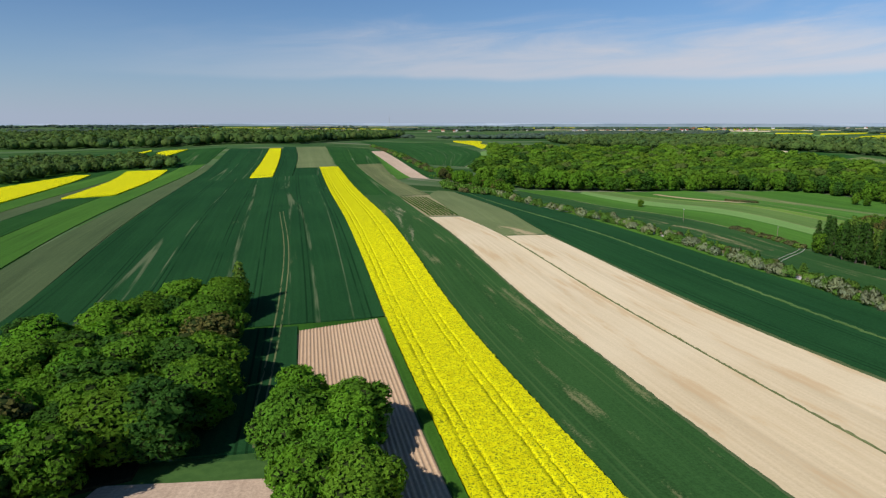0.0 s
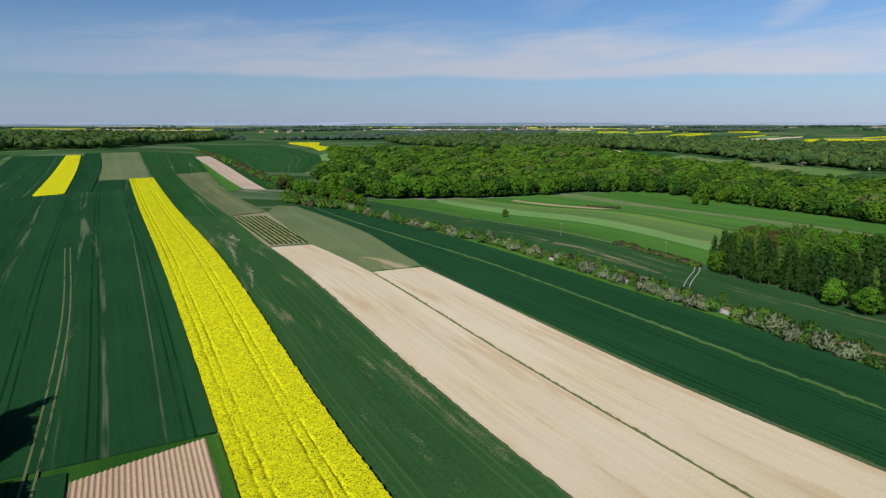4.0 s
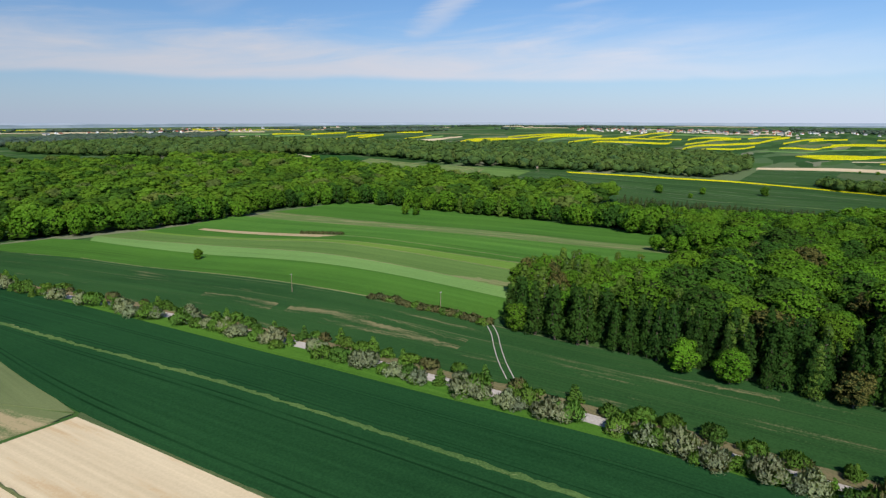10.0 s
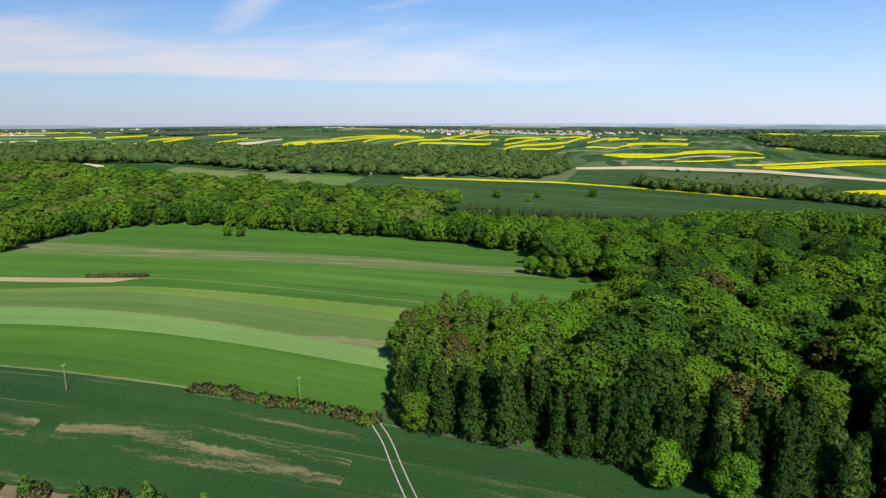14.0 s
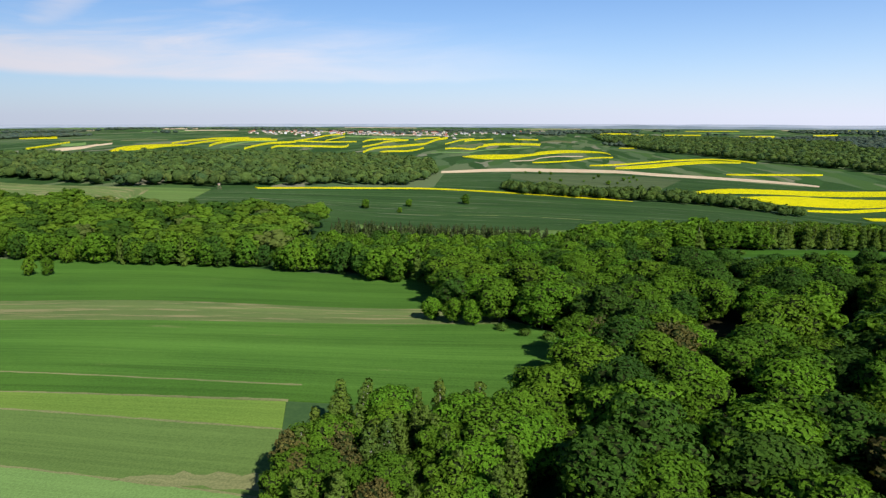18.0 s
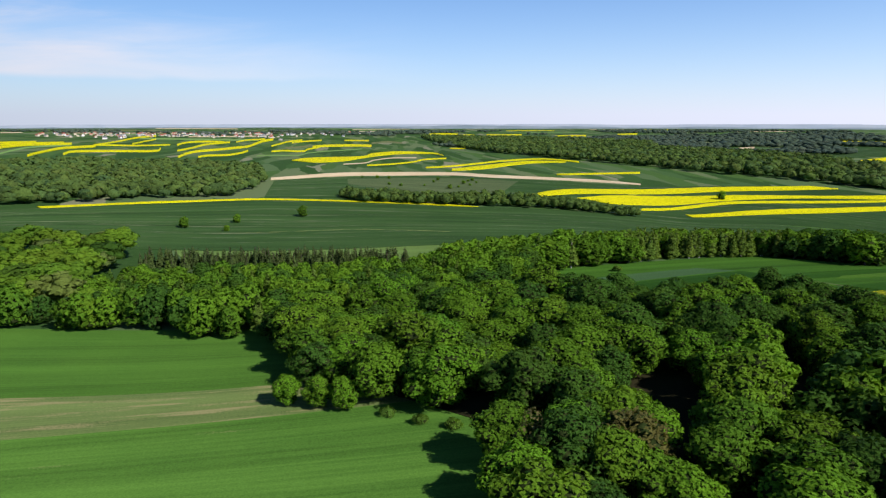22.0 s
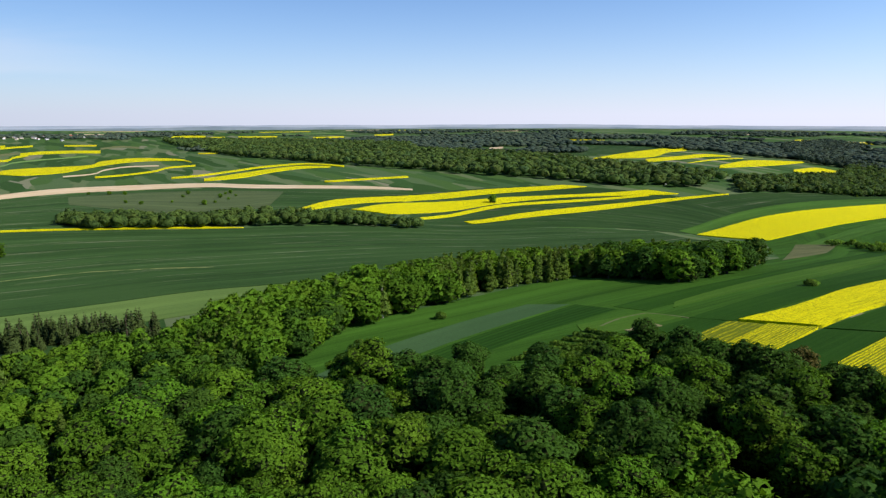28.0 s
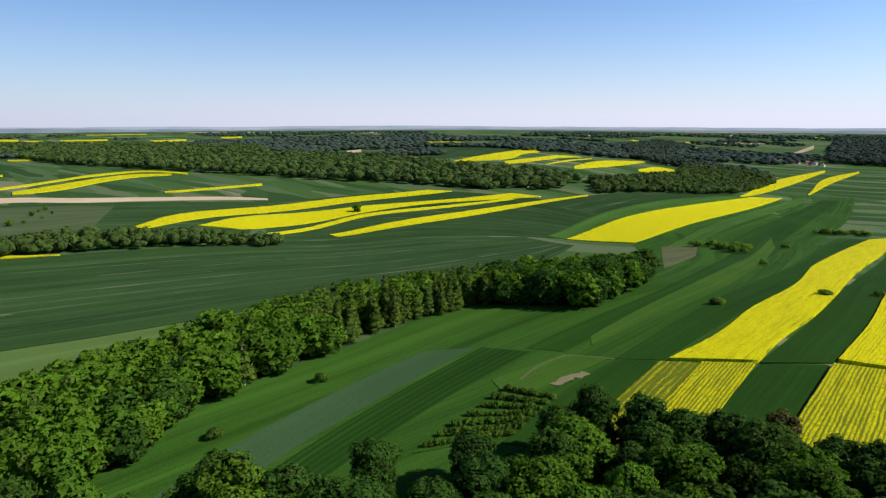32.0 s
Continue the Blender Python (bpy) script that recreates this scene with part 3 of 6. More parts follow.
def field(name, left, right, material, label, high=0.3, cell=9.0, rough=0.0, tracks=(), ragged=0.0, category="field", ridge=0.0):
    """A crop or bare plot between two edge lines, draped over the land as a slab that is high above it. tracks: wheel lines across its width, 0 to 1."""
    a0, b0 = np.array(left, float), np.array(right, float)
    length = max(np.hypot(*np.diff(a0, axis=0).T).sum(), np.hypot(*np.diff(b0, axis=0).T).sum())
    width = float(np.hypot(*(run_of(left, 3) - run_of(right, 3)).T).max())
    nv = int(min(max(length / cell, 4), 900)) + 1
    nu = int(width / 0.12) if ridge else int(min(max(width / cell, 2), 60)) + 1
    us = np.linspace(0, 1, nu)
    low = np.zeros(nu)
    if tracks:
        w = 0.22 / width
        lines = np.array(tracks)
        us = us[np.min(np.abs(us[:, None] - lines), axis=1) > 2.2 * w]
        us = np.r_[us, lines, lines - w, lines + w]
        low = np.r_[np.zeros(len(us) - 3 * len(lines)), np.ones(len(lines)), np.zeros(2 * len(lines))]
        order = np.argsort(us)
        us, low = us[order], low[order]
        nu = len(us)
    a, b = run_of(left, nv), run_of(right, nv)
    if ragged:
        a = a + RNG.normal(0, ragged, a.shape)
        b = b + RNG.normal(0, ragged, b.shape)
    xy = a[:, None, :] * (1 - us)[None, :, None] + b[:, None, :] * us[None, :, None]
    x, y = xy[..., 0].ravel(), xy[..., 1].ravel()
    z = height(x, y) + high
    if rough:
        z = z + RNG.normal(0, rough, z.shape)
    wear = np.clip(np.convolve(RNG.uniform(-0.2, 1.1, nv + 8), np.ones(9) / 9, "valid") * 1.6 - 0.2, 0.05, 1)
    z = z - np.tile(low, nv) * np.repeat(wear, nu) * (high * 0.5)
    if ridge:
        z = z + ridge * np.tile(np.cos(us * width * 2 * math.pi / 0.96), nv)
    top = np.stack([x, y, z], 1)
    idx = np.arange(nv * nu).reshape(nv, nu)
    faces = np.stack([idx[:-1, :-1], idx[:-1, 1:], idx[1:, 1:], idx[1:, :-1]], -1).reshape(-1, 4)
    rim = np.r_[idx[0, :], idx[1:, -1], idx[-1, -2::-1], idx[-2:0:-1, 0]]
    foot = top[rim].copy()
    foot[:, 2] = height(foot[:, 0], foot[:, 1]) - 0.6
    lip = nv * nu + np.arange(len(rim))
    base = lip + len(rim)
    nxt = np.roll(np.arange(len(rim)), -1)
    faces = np.r_[faces, np.stack([lip, base, base[nxt], lip[nxt]], 1)]
    me = mesh_of(name, np.r_[top, top[rim], foot], faces, material, True)
    uv = np.zeros((nv * nu + 2 * len(rim), 2))
    uv[: nv * nu, 0] = np.tile(us * width, nv)
    uv[: nv * nu, 1] = np.repeat(np.linspace(0, length, nv), nu)
    uv[nv * nu :] = np.r_[uv[rim], uv[rim]]
    layer = me.uv_layers.new(name="UVMap")
    layer.data.foreach_set("uv", uv[faces.ravel()].ravel())
    bm = bmesh.new()
    bm.from_mesh(me)
    bmesh.ops.recalc_face_normals(bm, faces=bm.faces)
    bm.to_mesh(me)
    bm.free()
    return tagged(new(name, me), label=label, category=category)


# ---- ground: one sheet out to the horizon ----
def ground_sheet():
    rings = np.r_[0.0, np.geomspace(6, 5600, 150)]
    turns = 240
    ang = np.linspace(0, 2 * math.pi, turns, endpoint=False)
    x = 220 + rings[1:, None] * np.cos(ang)
    y = 130 + rings[1:, None] * np.sin(ang)
    pts = np.stack([x.ravel(), y.ravel(), height(x.ravel(), y.ravel())], 1)
    pts = np.r_[pts, [[220, 130, float(height(220.0, 130.0))]]]
    idx = np.arange(150 * turns).reshape(150, turns)
    nx = np.roll(idx, -1, axis=1)
    quads = np.stack([idx[:-1], idx[1:], nx[1:], nx[:-1]], -1).reshape(-1, 4)
    hub = np.stack([np.full(turns, len(pts) - 1), idx[0], nx[0]], -1)
    me = bpy.data.meshes.new("ground")
    me.from_pydata(pts.tolist(), [], quads.tolist() + hub.tolist())
    me.polygons.foreach_set("use_smooth", np.full(len(me.polygons), True))
    me.materials.append(GROUND)
    return tagged(new("ground", me), label="rolling green farmland reaching to the horizon", category="ground", kind="structure")


ground_sheet()

def far_ridge(radius, low, high, material, seed, label):
    """A low wavy ridge right round the horizon."""
    turns = 720
    ang = np.linspace(0, 2 * math.pi, turns, endpoint=False)
    lift = np.array([noise.noise((3.0 * math.cos(a), 3.0 * math.sin(a), seed)) + 0.5 * noise.noise((11 * math.cos(a), 11 * math.sin(a), seed)) + 0.25 * noise.noise((40 * math.cos(a), 40 * math.sin(a), seed)) for a in ang])
    crest = low + (high - low) * np.clip(0.5 + 0.7 * lift, 0, 1)
    rows = []
    for off, z in ((-160, np.full(turns, -40.0)), (-60, crest * 0.4 - 14), (0, crest), (90, crest - 30)):
        rows.append(np.stack([150 + (radius + off) * np.cos(ang), 130 + (radius + off) * np.sin(ang), z], 1))
    idx = np.arange(4 * turns).reshape(4, turns)
    nx = np.roll(idx, -1, axis=1)
    quads = np.stack([idx[:-1], idx[1:], nx[1:], nx[:-1]], -1).reshape(-1, 4)
    tagged(new("backdrop", mesh_of("backdrop", np.concatenate(rows), quads, material, True)), label=label, category="hills", kind="structure")


# backdrop rings, tinted blue in place of real haze
far_ridge(4640, 15.0, 27.0, RIDGE_PALE, 2.0, "hills along the horizon, painted pale blue as haze")
far_ridge(4400, -2.0, 18.0, RIDGE_BLUE, 7.0, "wooded ridges near the horizon, painted blue-green as haze")

# ---- fields: the long strips that run north ----
def beside(line, off):
    p = np.array(line, float)
    t = np.gradient(p, axis=0)
    t /= np.hypot(t[:, 0], t[:, 1])[:, None]
    return [(float(q[0] + off * s[1]), float(q[1] - off * s[0])) for q, s in zip(p, t)]


L_RAPE = "blooming yellow rapeseed strip with wheel tracks"
L_WHEAT = "dark green young wheat with faint wheel tracks"
L_SOIL = "bare pale sandy field, freshly harrowed"
field("rape_field", [(21, -40), (17.1, 75), (14.4, 146), (8, 270), (-8.7, 590)], [(42, -40), (36.7, 71), (33, 146), (26.5, 270), (7.8, 601)], RAPE, L_RAPE, 1.15, 0.8, 0.07, (0.13, 0.23, 0.62, 0.72), 0.08)
field("ploughed_field", [(-5, 20), (-9, 157)], [(18.5, 20), (14.7, 76), (11.2, 162)], BROWN, "brown field ploughed into narrow parallel ridges", 0.26, 2.5, ridge=0.10)
field("grass_verge", [(19.4, -40), (15.0, 76), (11.4, 162)], [(20.8, -40), (16.8, 76), (13.4, 162)], MEADOW, "narrow uncut green grass verge beside the rapeseed", 0.5, 1.5, 0.06)
field("wheat_field", [(-80, 95), (-86, 160)], [(-7, 95), (-9.6, 160)], WHEAT_WEST, L_WHEAT, 0.45, 5)
field("wheat_field", [(-86, 160.2), (-87, 181), (-95, 296), (-106, 462), (-110, 530)], [(13.2, 163), (12.4, 181), (6.5, 296), (-2.5, 462), (-5.8, 530)], WHEAT_WEST, L_WHEAT, 0.45, 5)
field("grass_verge", [(-40, 155), (-40, 165)], [(13.0, 155), (13.0, 165)], VALLEY, "green headland above the ploughed field", 0.15, 4)
for off in (-0.85, 0.85):
    TRACK = beside([(-12.6, 96), (-13.6, 104), (-14.3, 130), (-14.6, 158), (-16.5, 230), (-25, 330)], off)
    field("wheel_track", beside(TRACK, -0.2), beside(TRACK, 0.2), DRYGRASS, "worn wheel track through the dark wheat", 0.47, 2.0, 0.02)
field("bare_patch", [(-60, 40), (-40, 70), (-34, 89)], [(-8, 40), (-8, 70), (-8.5, 86)], PINK, "bare earth patch below the copse", 0.2, 4)
field("wheat_field", [(-110, 530), (-118, 700), (-126, 870)], [(-65, 530), (-70, 700), (-74, 835)], WHEAT_WEST, L_WHEAT, 0.45, 8)
field("wheat_field", [(-45, 528), (-52, 700), (-58, 870)], [(-30, 528), (-33, 700), (-43, 870)], WHEAT_WEST, L_WHEAT, 0.45, 8)
field("wheat_field", [(-30, 528), (-30, 593)], [(-6, 528), (-8.7, 590)], WHEAT_WEST, L_WHEAT, 0.45, 8)
field("rape_field", [(-64, 533), (-68, 680), (-73, 832)], [(-45.5, 528), (-51, 680), (-59, 830)], RAPE, "blooming yellow rapeseed strip on the rise", 1.1, 4, 0.1)
field("ploughed_field", [(-29.5, 594), (-36, 720), (-43, 856)], [(6.3, 602), (1, 740), (-5, 921)], OLIVE, "stubbly tan field on the rise", 0.3, 8)
field("grass_strip", [(-100, 95), (-108, 180), (-114, 240), (-118, 346), (-124, 485), (-126, 690)], [(-81, 95), (-87, 181), (-96, 296), (-107, 462), (-111, 530), (-117, 690)], OLIVEDARK, "dry grassy fallow strip with pale tracks", 0.2, 5)
# strips to the west
WEST = [(HILLDARK, 0.35), (WHEAT, 0.4), (OLIVEDARK, 0.3), (HILLDARK, 0.35), (WHEAT, 0.4), (MEADOW, 0.3), (BARLEY, 0.35), (WHEAT, 0.4), (PALE, 0.3), (BARLEY, 0.35)]
x0 = 0.0
for n, (mat, hi) in enumerate(WEST):
    w = (24, 20, 15, 26, 22, 30, 28, 24, 30, 40)[n]
    field("cereal_field", [(-101 - x0, 95), (-115 - x0, 240), (-125 - x0, 485), (-128 - x0, 700)], [(-100.5 - x0 - w, 95), (-114.5 - x0 - w, 240), (-124.5 - x0 - w, 485), (-127.5 - x0 - w, 700)], mat, "green cereal strip, one of many side by side", hi, 9)
    x0 += w
field("rape_field", [(-141, 452), (-146, 560), (-158, 668)], [(-171, 443), (-180, 560), (-198, 677)], RAPE, "blooming yellow rapeseed strip beside the wood", 1.1, 4, 0.1)
field("rape_field", [(-201, 425), (-209, 540), (-222, 647)], [(-232, 425), (-251, 541), (-236, 647)], RAPE, "blooming yellow rapeseed strip beside the wood", 1.1, 4, 0.1)
field("cereal_field", [(-127, 700), (-135, 900)], [(-300, 700), (-330, 900)], WHEAT, "green cereal field before the forest", 0.3, 14)
# between the rape and the pale soil
field("wheat_field", [(42.6, -40), (37.3, 71), (33.6, 146), (27.1, 270), (19.5, 400)], [(66, -40), (58.2, 66), (56.2, 127), (50, 215), (44.3, 292), (42, 394)], WHEAT_DRY, "green wheat with thin dry stripes", 0.4, 4)
field("wheat_field", [(19.5, 400), (8.4, 600), (-4, 920)], [(42, 394), (26, 644), (25, 920)], WHEAT, L_WHEAT, 0.4, 8)
field("fallow_field", [(42, 395), (34, 520), (26.5, 644)], [(64, 412), (55, 521), (54.5, 676)], DRYGRASS, "fallow plot with dry weeds", 0.3, 5)
field("cereal_field", [(26.5, 645), (25.5, 920)], [(55, 676), (56, 920)], WHEAT, "green cereal strip on the rise", 0.35, 9)
field("ploughed_field", [(70, 556), (62, 700), (54, 860)], [(88, 560), (81, 700), (74, 885)], PINK, "bare pinkish soil strip on the rise", 0.1, 6)
field("cereal_field", [(55.5, 522), (54, 700), (53, 860)], [(70, 552), (61, 700), (53.5, 858)], BARLEY, "narrow green cereal strip on the rise", 0.3, 8)
field("cereal_field", [(89, 560), (82, 700), (75, 885)], [(104, 600), (100, 740), (96, 900)], WHEAT, "narrow green cereal strip on the rise", 0.3, 8)
field("cereal_field", [(96, 700), (90, 900), (60, 1250)], [(150, 700), (230, 950), (240, 1350)], WHEAT, "green cereal field on the far slope", 0.3, 14)
field("cereal_field", [(150, 690), (190, 800), (240, 1000)], [(175, 690), (230, 830), (275, 1080)], PALE, "pale green strip on the far slope", 0.35, 14)
field("berry_field", [(44.8, 294), (43.5, 340), (42.4, 393)], [(60, 297), (62, 350), (64, 411)], DRYSOIL, "weedy plot planted with rows of low shrubs", 0.12, 4)
field("cereal_field", [(60.6, 296), (62.6, 350), (64.8, 412), (76, 447)], [(86.5, 244), (92, 340), (88, 430), (86, 445)], OLIVE, "olive green thin crop", 0.25, 5)
field("cereal_field", [(61, 293.5), (68.2, 242.5)], [(61.6, 295), (86, 243.5)], OLIVE, "olive green thin crop corner", 0.25, 4)
field("bare_patch", [(69.2, 243.0), (68.8, 246), (68.6, 251), (69.0, 257), (70.5, 262)], [(83.0, 243.2), (82.0, 246.5), (81.0, 252), (78.0, 258), (72.0, 263)], SCUFFED, "dry brown patch of soil at the field corner", 0.27, 1.6, 0.0, (), 0.35)
field("ploughed_field", [(67, -40), (59, 66), (57, 127), (51, 215), (45, 292)], [(86.25, -40), (80.25, 73), (78.25, 134), (73.85, 187), (67.85, 241), (61, 292)], SOIL, L_SOIL, 0.12, 3)
field("ploughed_field", [(86.75, -40), (80.7, 73), (78.7, 134), (74.3, 187), (68.3, 241)], [(108, -40), (103, 96), (101, 116), (95, 172), (86, 242)], SOIL, L_SOIL, 0.12, 3)
field("field_ditch", [(86.25, -40), (80.25, 73), (78.25, 134), (73.85, 187), (67.85, 241)], [(86.75, -40), (80.7, 73), (78.7, 134), (74.3, 187), (68.3, 241)], DRYGRASS, "thin weedy furrow between two bare fields", 0.3, 0.9, 0.10)
field("grass_verge", [(66, -40), (58.2, 66), (56.2, 127), (50.2, 215), (44.3, 292)], [(67, -40), (59, 66), (57, 127), (51, 215), (45, 292)], OLIVEDARK, "thin ragged grass edge of the bare field", 0.30, 1.3, 0.04, (), 0.10)
field("grass_verge", [(108, -40), (103, 96), (101, 116), (95, 172), (86.2, 242)], [(109, -40), (104, 96), (102, 116), (96, 172), (87.2, 243)], OLIVEDARK, "thin ragged grass edge of the bare field", 0.30, 1.3, 0.04, (), 0.10)
field("wheat_field", [(109, -40), (104, 96), (102, 116), (96, 172), (87.2, 243), (92.5, 340), (88, 445)], [(126, -40), (123, 96), (122.3, 111), (119.4, 167), (114, 213), (102.8, 290), (96, 440)], WHEAT_WEST, L_WHEAT, 0.45, 4)
field("wheat_field", [(127, -40), (124, 96), (123.3, 111), (120.5, 167), (115, 213), (104, 290), (97, 440)], [(146, -40), (142, 100), (141, 121), (139.5, 165), (134, 206), (128, 252), (123, 348), (119, 464)], WHEAT_WEST, L_WHEAT, 0.45, 4)
field("flowering_verge", [(126, -40), (123, 96), (122.3, 111), (119.4, 167), (114, 213), (102.8, 290), (96, 440)], [(127, -40), (124, 96), (123.3, 111), (120.5, 167), (115, 213), (104, 290), (97, 440)], FLOWERVERGE, "narrow verge of pale yellow wildflowers", 0.52, 1.2, 0.05, (), 0.28)
# the lane between hedges
ROAD = [(150, -60), (147.5, 60), (145.3, 121), (145.8, 149), (145, 183), (142.6, 206), (140.6, 227), (137.8, 249), (130.5, 323), (124.5, 375), (119, 450), (122, 520)]


tagged(field("gravel_road", beside(ROAD, 2.0), beside(ROAD, -2.0), GRAVEL, "pale gravel farm lane between hedges", 0.06, 2.5), category="road", kind="structure")
field("grass_verge", beside(ROAD, -2.0), beside(ROAD, -8.5), LIGHTMEADOW, "rough grass verge under the hedge", 0.2, 2.5, 0.03)
field("grass_verge", beside(ROAD, 2.0), beside(ROAD, 5.2), WEEDS, "rough reddish weedy verge by the lane", 0.3, 2.0, 0.1)
field("wheat_field", beside(ROAD, 5.2)[:-1], [(184, -60), (183, 60), (182, 124), (183, 146), (184, 180), (185, 217), (183, 260), (179, 350), (170, 430), (140, 505)], WHEAT_LANE, "green wheat with bare brown streaks", 0.4, 4)
WHEELS = [(184.5, 217.5), (179.0, 212.4), (168.8, 204.9), (159.6, 197.8), (152.6, 191.7)]
for off in (-0.85, 0.85):
    TRACK = beside(WHEELS, off)
    field("wheel_track", beside(TRACK, -0.11), beside(TRACK, 0.11), GRAVEL, "bare pale wheel track through the wheat", 0.47, 1.5, 0.02)
# the hill: curved strips
field("cereal_field", [(183.4, 217), (183.4, 260), (179.5, 350), (171, 430), (150, 498)], [(208.5, 222), (211, 300), (206.5, 394), (197, 478), (188, 500)], HILLDARK, "deep green cereal strip on the hill", 0.35, 5)
field("cereal_field", [(208.5, 222), (211, 300), (206.5, 394), (197, 478)], [(219.5, 229), (224, 320), (220.5, 417), (206, 492)], PALE, "pale green crop strip across the hill", 0.4, 5)
field("cereal_field", [(219.5, 229), (224, 320), (220.5, 417), (206, 492)], [(243, 236), (242.5, 350), (234.5, 440), (228, 488)], HILLGREY, "dull green cereal strip on the hill", 0.35, 5)
field("cereal_field", [(243, 236), (242.5, 350), (234.5, 440), (228, 488)], [(256, 240), (248, 350), (238, 440), (232, 487)], LIME, "bright lime green crop strip on the hill", 0.4, 5)
field("cereal_field", [(256, 165), (257, 240), (248, 350), (238, 440), (232, 487)], [(264, 165), (266, 240), (262.5, 356), (262, 464), (258, 486)], HILLDARK, "deep green cereal strip on the hill", 0.35, 5)
field("bare_patch", [(254, 362), (253.5, 410), (252, 463)], [(262, 356), (260.5, 410), (257, 464)], TANSOIL, "bare tan strip of soil on the hill", 0.42, 5)
field("cereal_field", [(264, 160), (266, 240), (262.5, 356), (262, 464), (258, 486)], [(326, 160), (324, 240), (324, 320), (320, 420), (311, 506)], BARLEY, "broad bright green cereal strip on the hill", 0.35, 6)
field("cereal_field", [(326, 160), (324, 240), (324, 320), (320, 420), (312, 494)], [(346, 190), (347, 240), (362, 348), (355, 440), (345, 508)], TANBAND, "thin patchy tan and green strip on the hill", 0.3, 6)
field("cereal_field", [(346, 190), (347, 240), (362, 348), (355, 440), (345, 508)], [(400, 200), (414, 260), (452, 400), (452, 474), (428, 522)], HILLDARK, "green cereal strip on the hill's shoulder", 0.35, 6)
field("bare_patch", [(220.8, 258), (221.0, 244), (221.6, 231)], [(221.3, 258.2), (224.8, 246), (225.8, 232.7)], TANPATCH, "parched strip at the edge of the dull green crop", 0.42, 2, 0.0, (), 0.4)
field("bare_patch", [(152.6, 268), (154.4, 248), (158.0, 232), (161.2, 212)], [(160.7, 273), (167.0, 257), (168.8, 239), (168.8, 214)], TANWHEAT, "parched tan streaks in the wheat", 0.43, 1.2, 0.0, (), 0.3)
field("bare_patch", [(150.5, 306), (152.8, 286), (154.4, 275)], [(157.6, 311), (160.4, 290), (161.2, 279)], TANWHEAT, "parched tan streaks in the wheat", 0.43, 1.2, 0.0, (), 0.3)
field("bare_patch", [(172.0, 186), (173.4, 163), (174.6, 143)], [(173.4, 186), (175.0, 163), (176.4, 143)], TANWHEAT, "faint dry streak along the wood", 0.43, 1.2, 0.0, (), 0.25)
field("bare_patch", [(28.0, 357), (29.0, 325), (30.2, 296), (28.6, 238)], [(33.5, 351), (36.0, 325), (36.8, 298), (31.6, 240)], STRAWROWS, "thin pale straw-coloured rows in the wheat", 0.43, 1.5, 0.0, (), 0.35)
for EDGE in ([(219.5, 229), (224, 320), (220.5, 417), (206, 492)], [(243, 236), (242.5, 350), (234.5, 440)], [(257, 240), (248, 350), (238, 440)], [(266, 240), (262.5, 356)], [(183.4, 262), (179.5, 350), (171, 430)]):
    field("grass_balk", beside(EDGE, -0.3), beside(EDGE, 0.3), TANPATCH, "thin dry grass balk between two crops", 0.44, 2.5, 0.03, (), 0.12)
# east: across the wooded valley
field("wheat_field", [(597, 466), (602, 320), (594, 190), (589, 148), (573, 106), (563, 54), (562, -60), (585, -180), (640, -310)], [(710, 489), (836, 379), (886, 300), (884, 235), (856, 165), (815, 95), (777, -68), (768, -160), (700, -310)], WHEAT_FAR, "broad dark green wheat field on the slope", 0.4, 11)
field("rape_field", [(745, 458), (838, 381), (888, 301), (885, 235), (857, 165), (816, 98), (806, 76)], [(751, 464), (844.5, 384.5), (895, 302.5), (892, 233.5), (864, 162), (822, 94), (808, 75)], RAPE, "long thin yellow rapeseed strip on the crest", 0.9, 6, 0.1)
field("cereal_field", [(562, 300), (550, 230), (537, 150), (530, 60), (540, -20)], [(601, 316), (593, 190), (588, 148), (572, 106), (562, 54), (561, -30)], HILLGREY, "dull green crop beside the plantation", 0.3, 8)
field("cereal_field", [(586, 502), (596, 467)], [(697, 576), (710, 490)], HILLGREY, "dull green plot before the far wood", 0.4, 9)
field("ploughed_field", [(652, 593), (634, 556), (620, 530)], [(695, 586), (696, 548), (662, 531)], TANBAND, "dry tan and green patchy plot", 0.55, 9)
field("cereal_field", [(588, 503), (585, 600), (590, 690)], [(696, 577), (690, 650), (700, 740)], TANBAND, "dry yellowish plot beyond the wood", 0.35, 12)
field("cereal_field", [(590, 690), (600, 760), (605, 840)], [(700, 740), (712, 780), (680, 880)], WHEAT, "dark green plot beyond the wood", 0.4, 12)
field("ploughed_field", [(604, 832), (612, 858), (632, 884)], [(672, 818), (676, 845), (682, 872)], SOIL, "bare pale field at the wood's edge", 0.5, 10)
field("wheat_field", [(910, 300), (910, 233), (885, 155), (838, 70), (790, -55)], [(1095, 310), (1180, 190), (1170, 60), (1080, -80), (1020, -190)], WHEAT_FAR, "dark green wheat behind the crest", 0.35, 16)
field("wheat_field", [(780, -70), (768, -162), (702, -312), (672, -338)], [(1015, -195), (950, -440), (815, -500), (694, -478)], WHEAT_FAR, "dark green wheat between rapeseed strips", 0.3, 16)
L_Y = "long yellow rapeseed strip on the gentle slope"
field("rape_field", [(884, -4), (935, -90), (950, -235), (948, -445)], [(902, -4), (962, -65), (986, -215), (975, -423)], RAPE, L_Y, 1.1, 7, 0.1)
field("rape_field", [(859, -85), (887, -244), (893, -350), (843, -515)], [(886, -55), (925, -112), (921, -248), (885, -500)], RAPE, L_Y, 1.1, 7, 0.1)
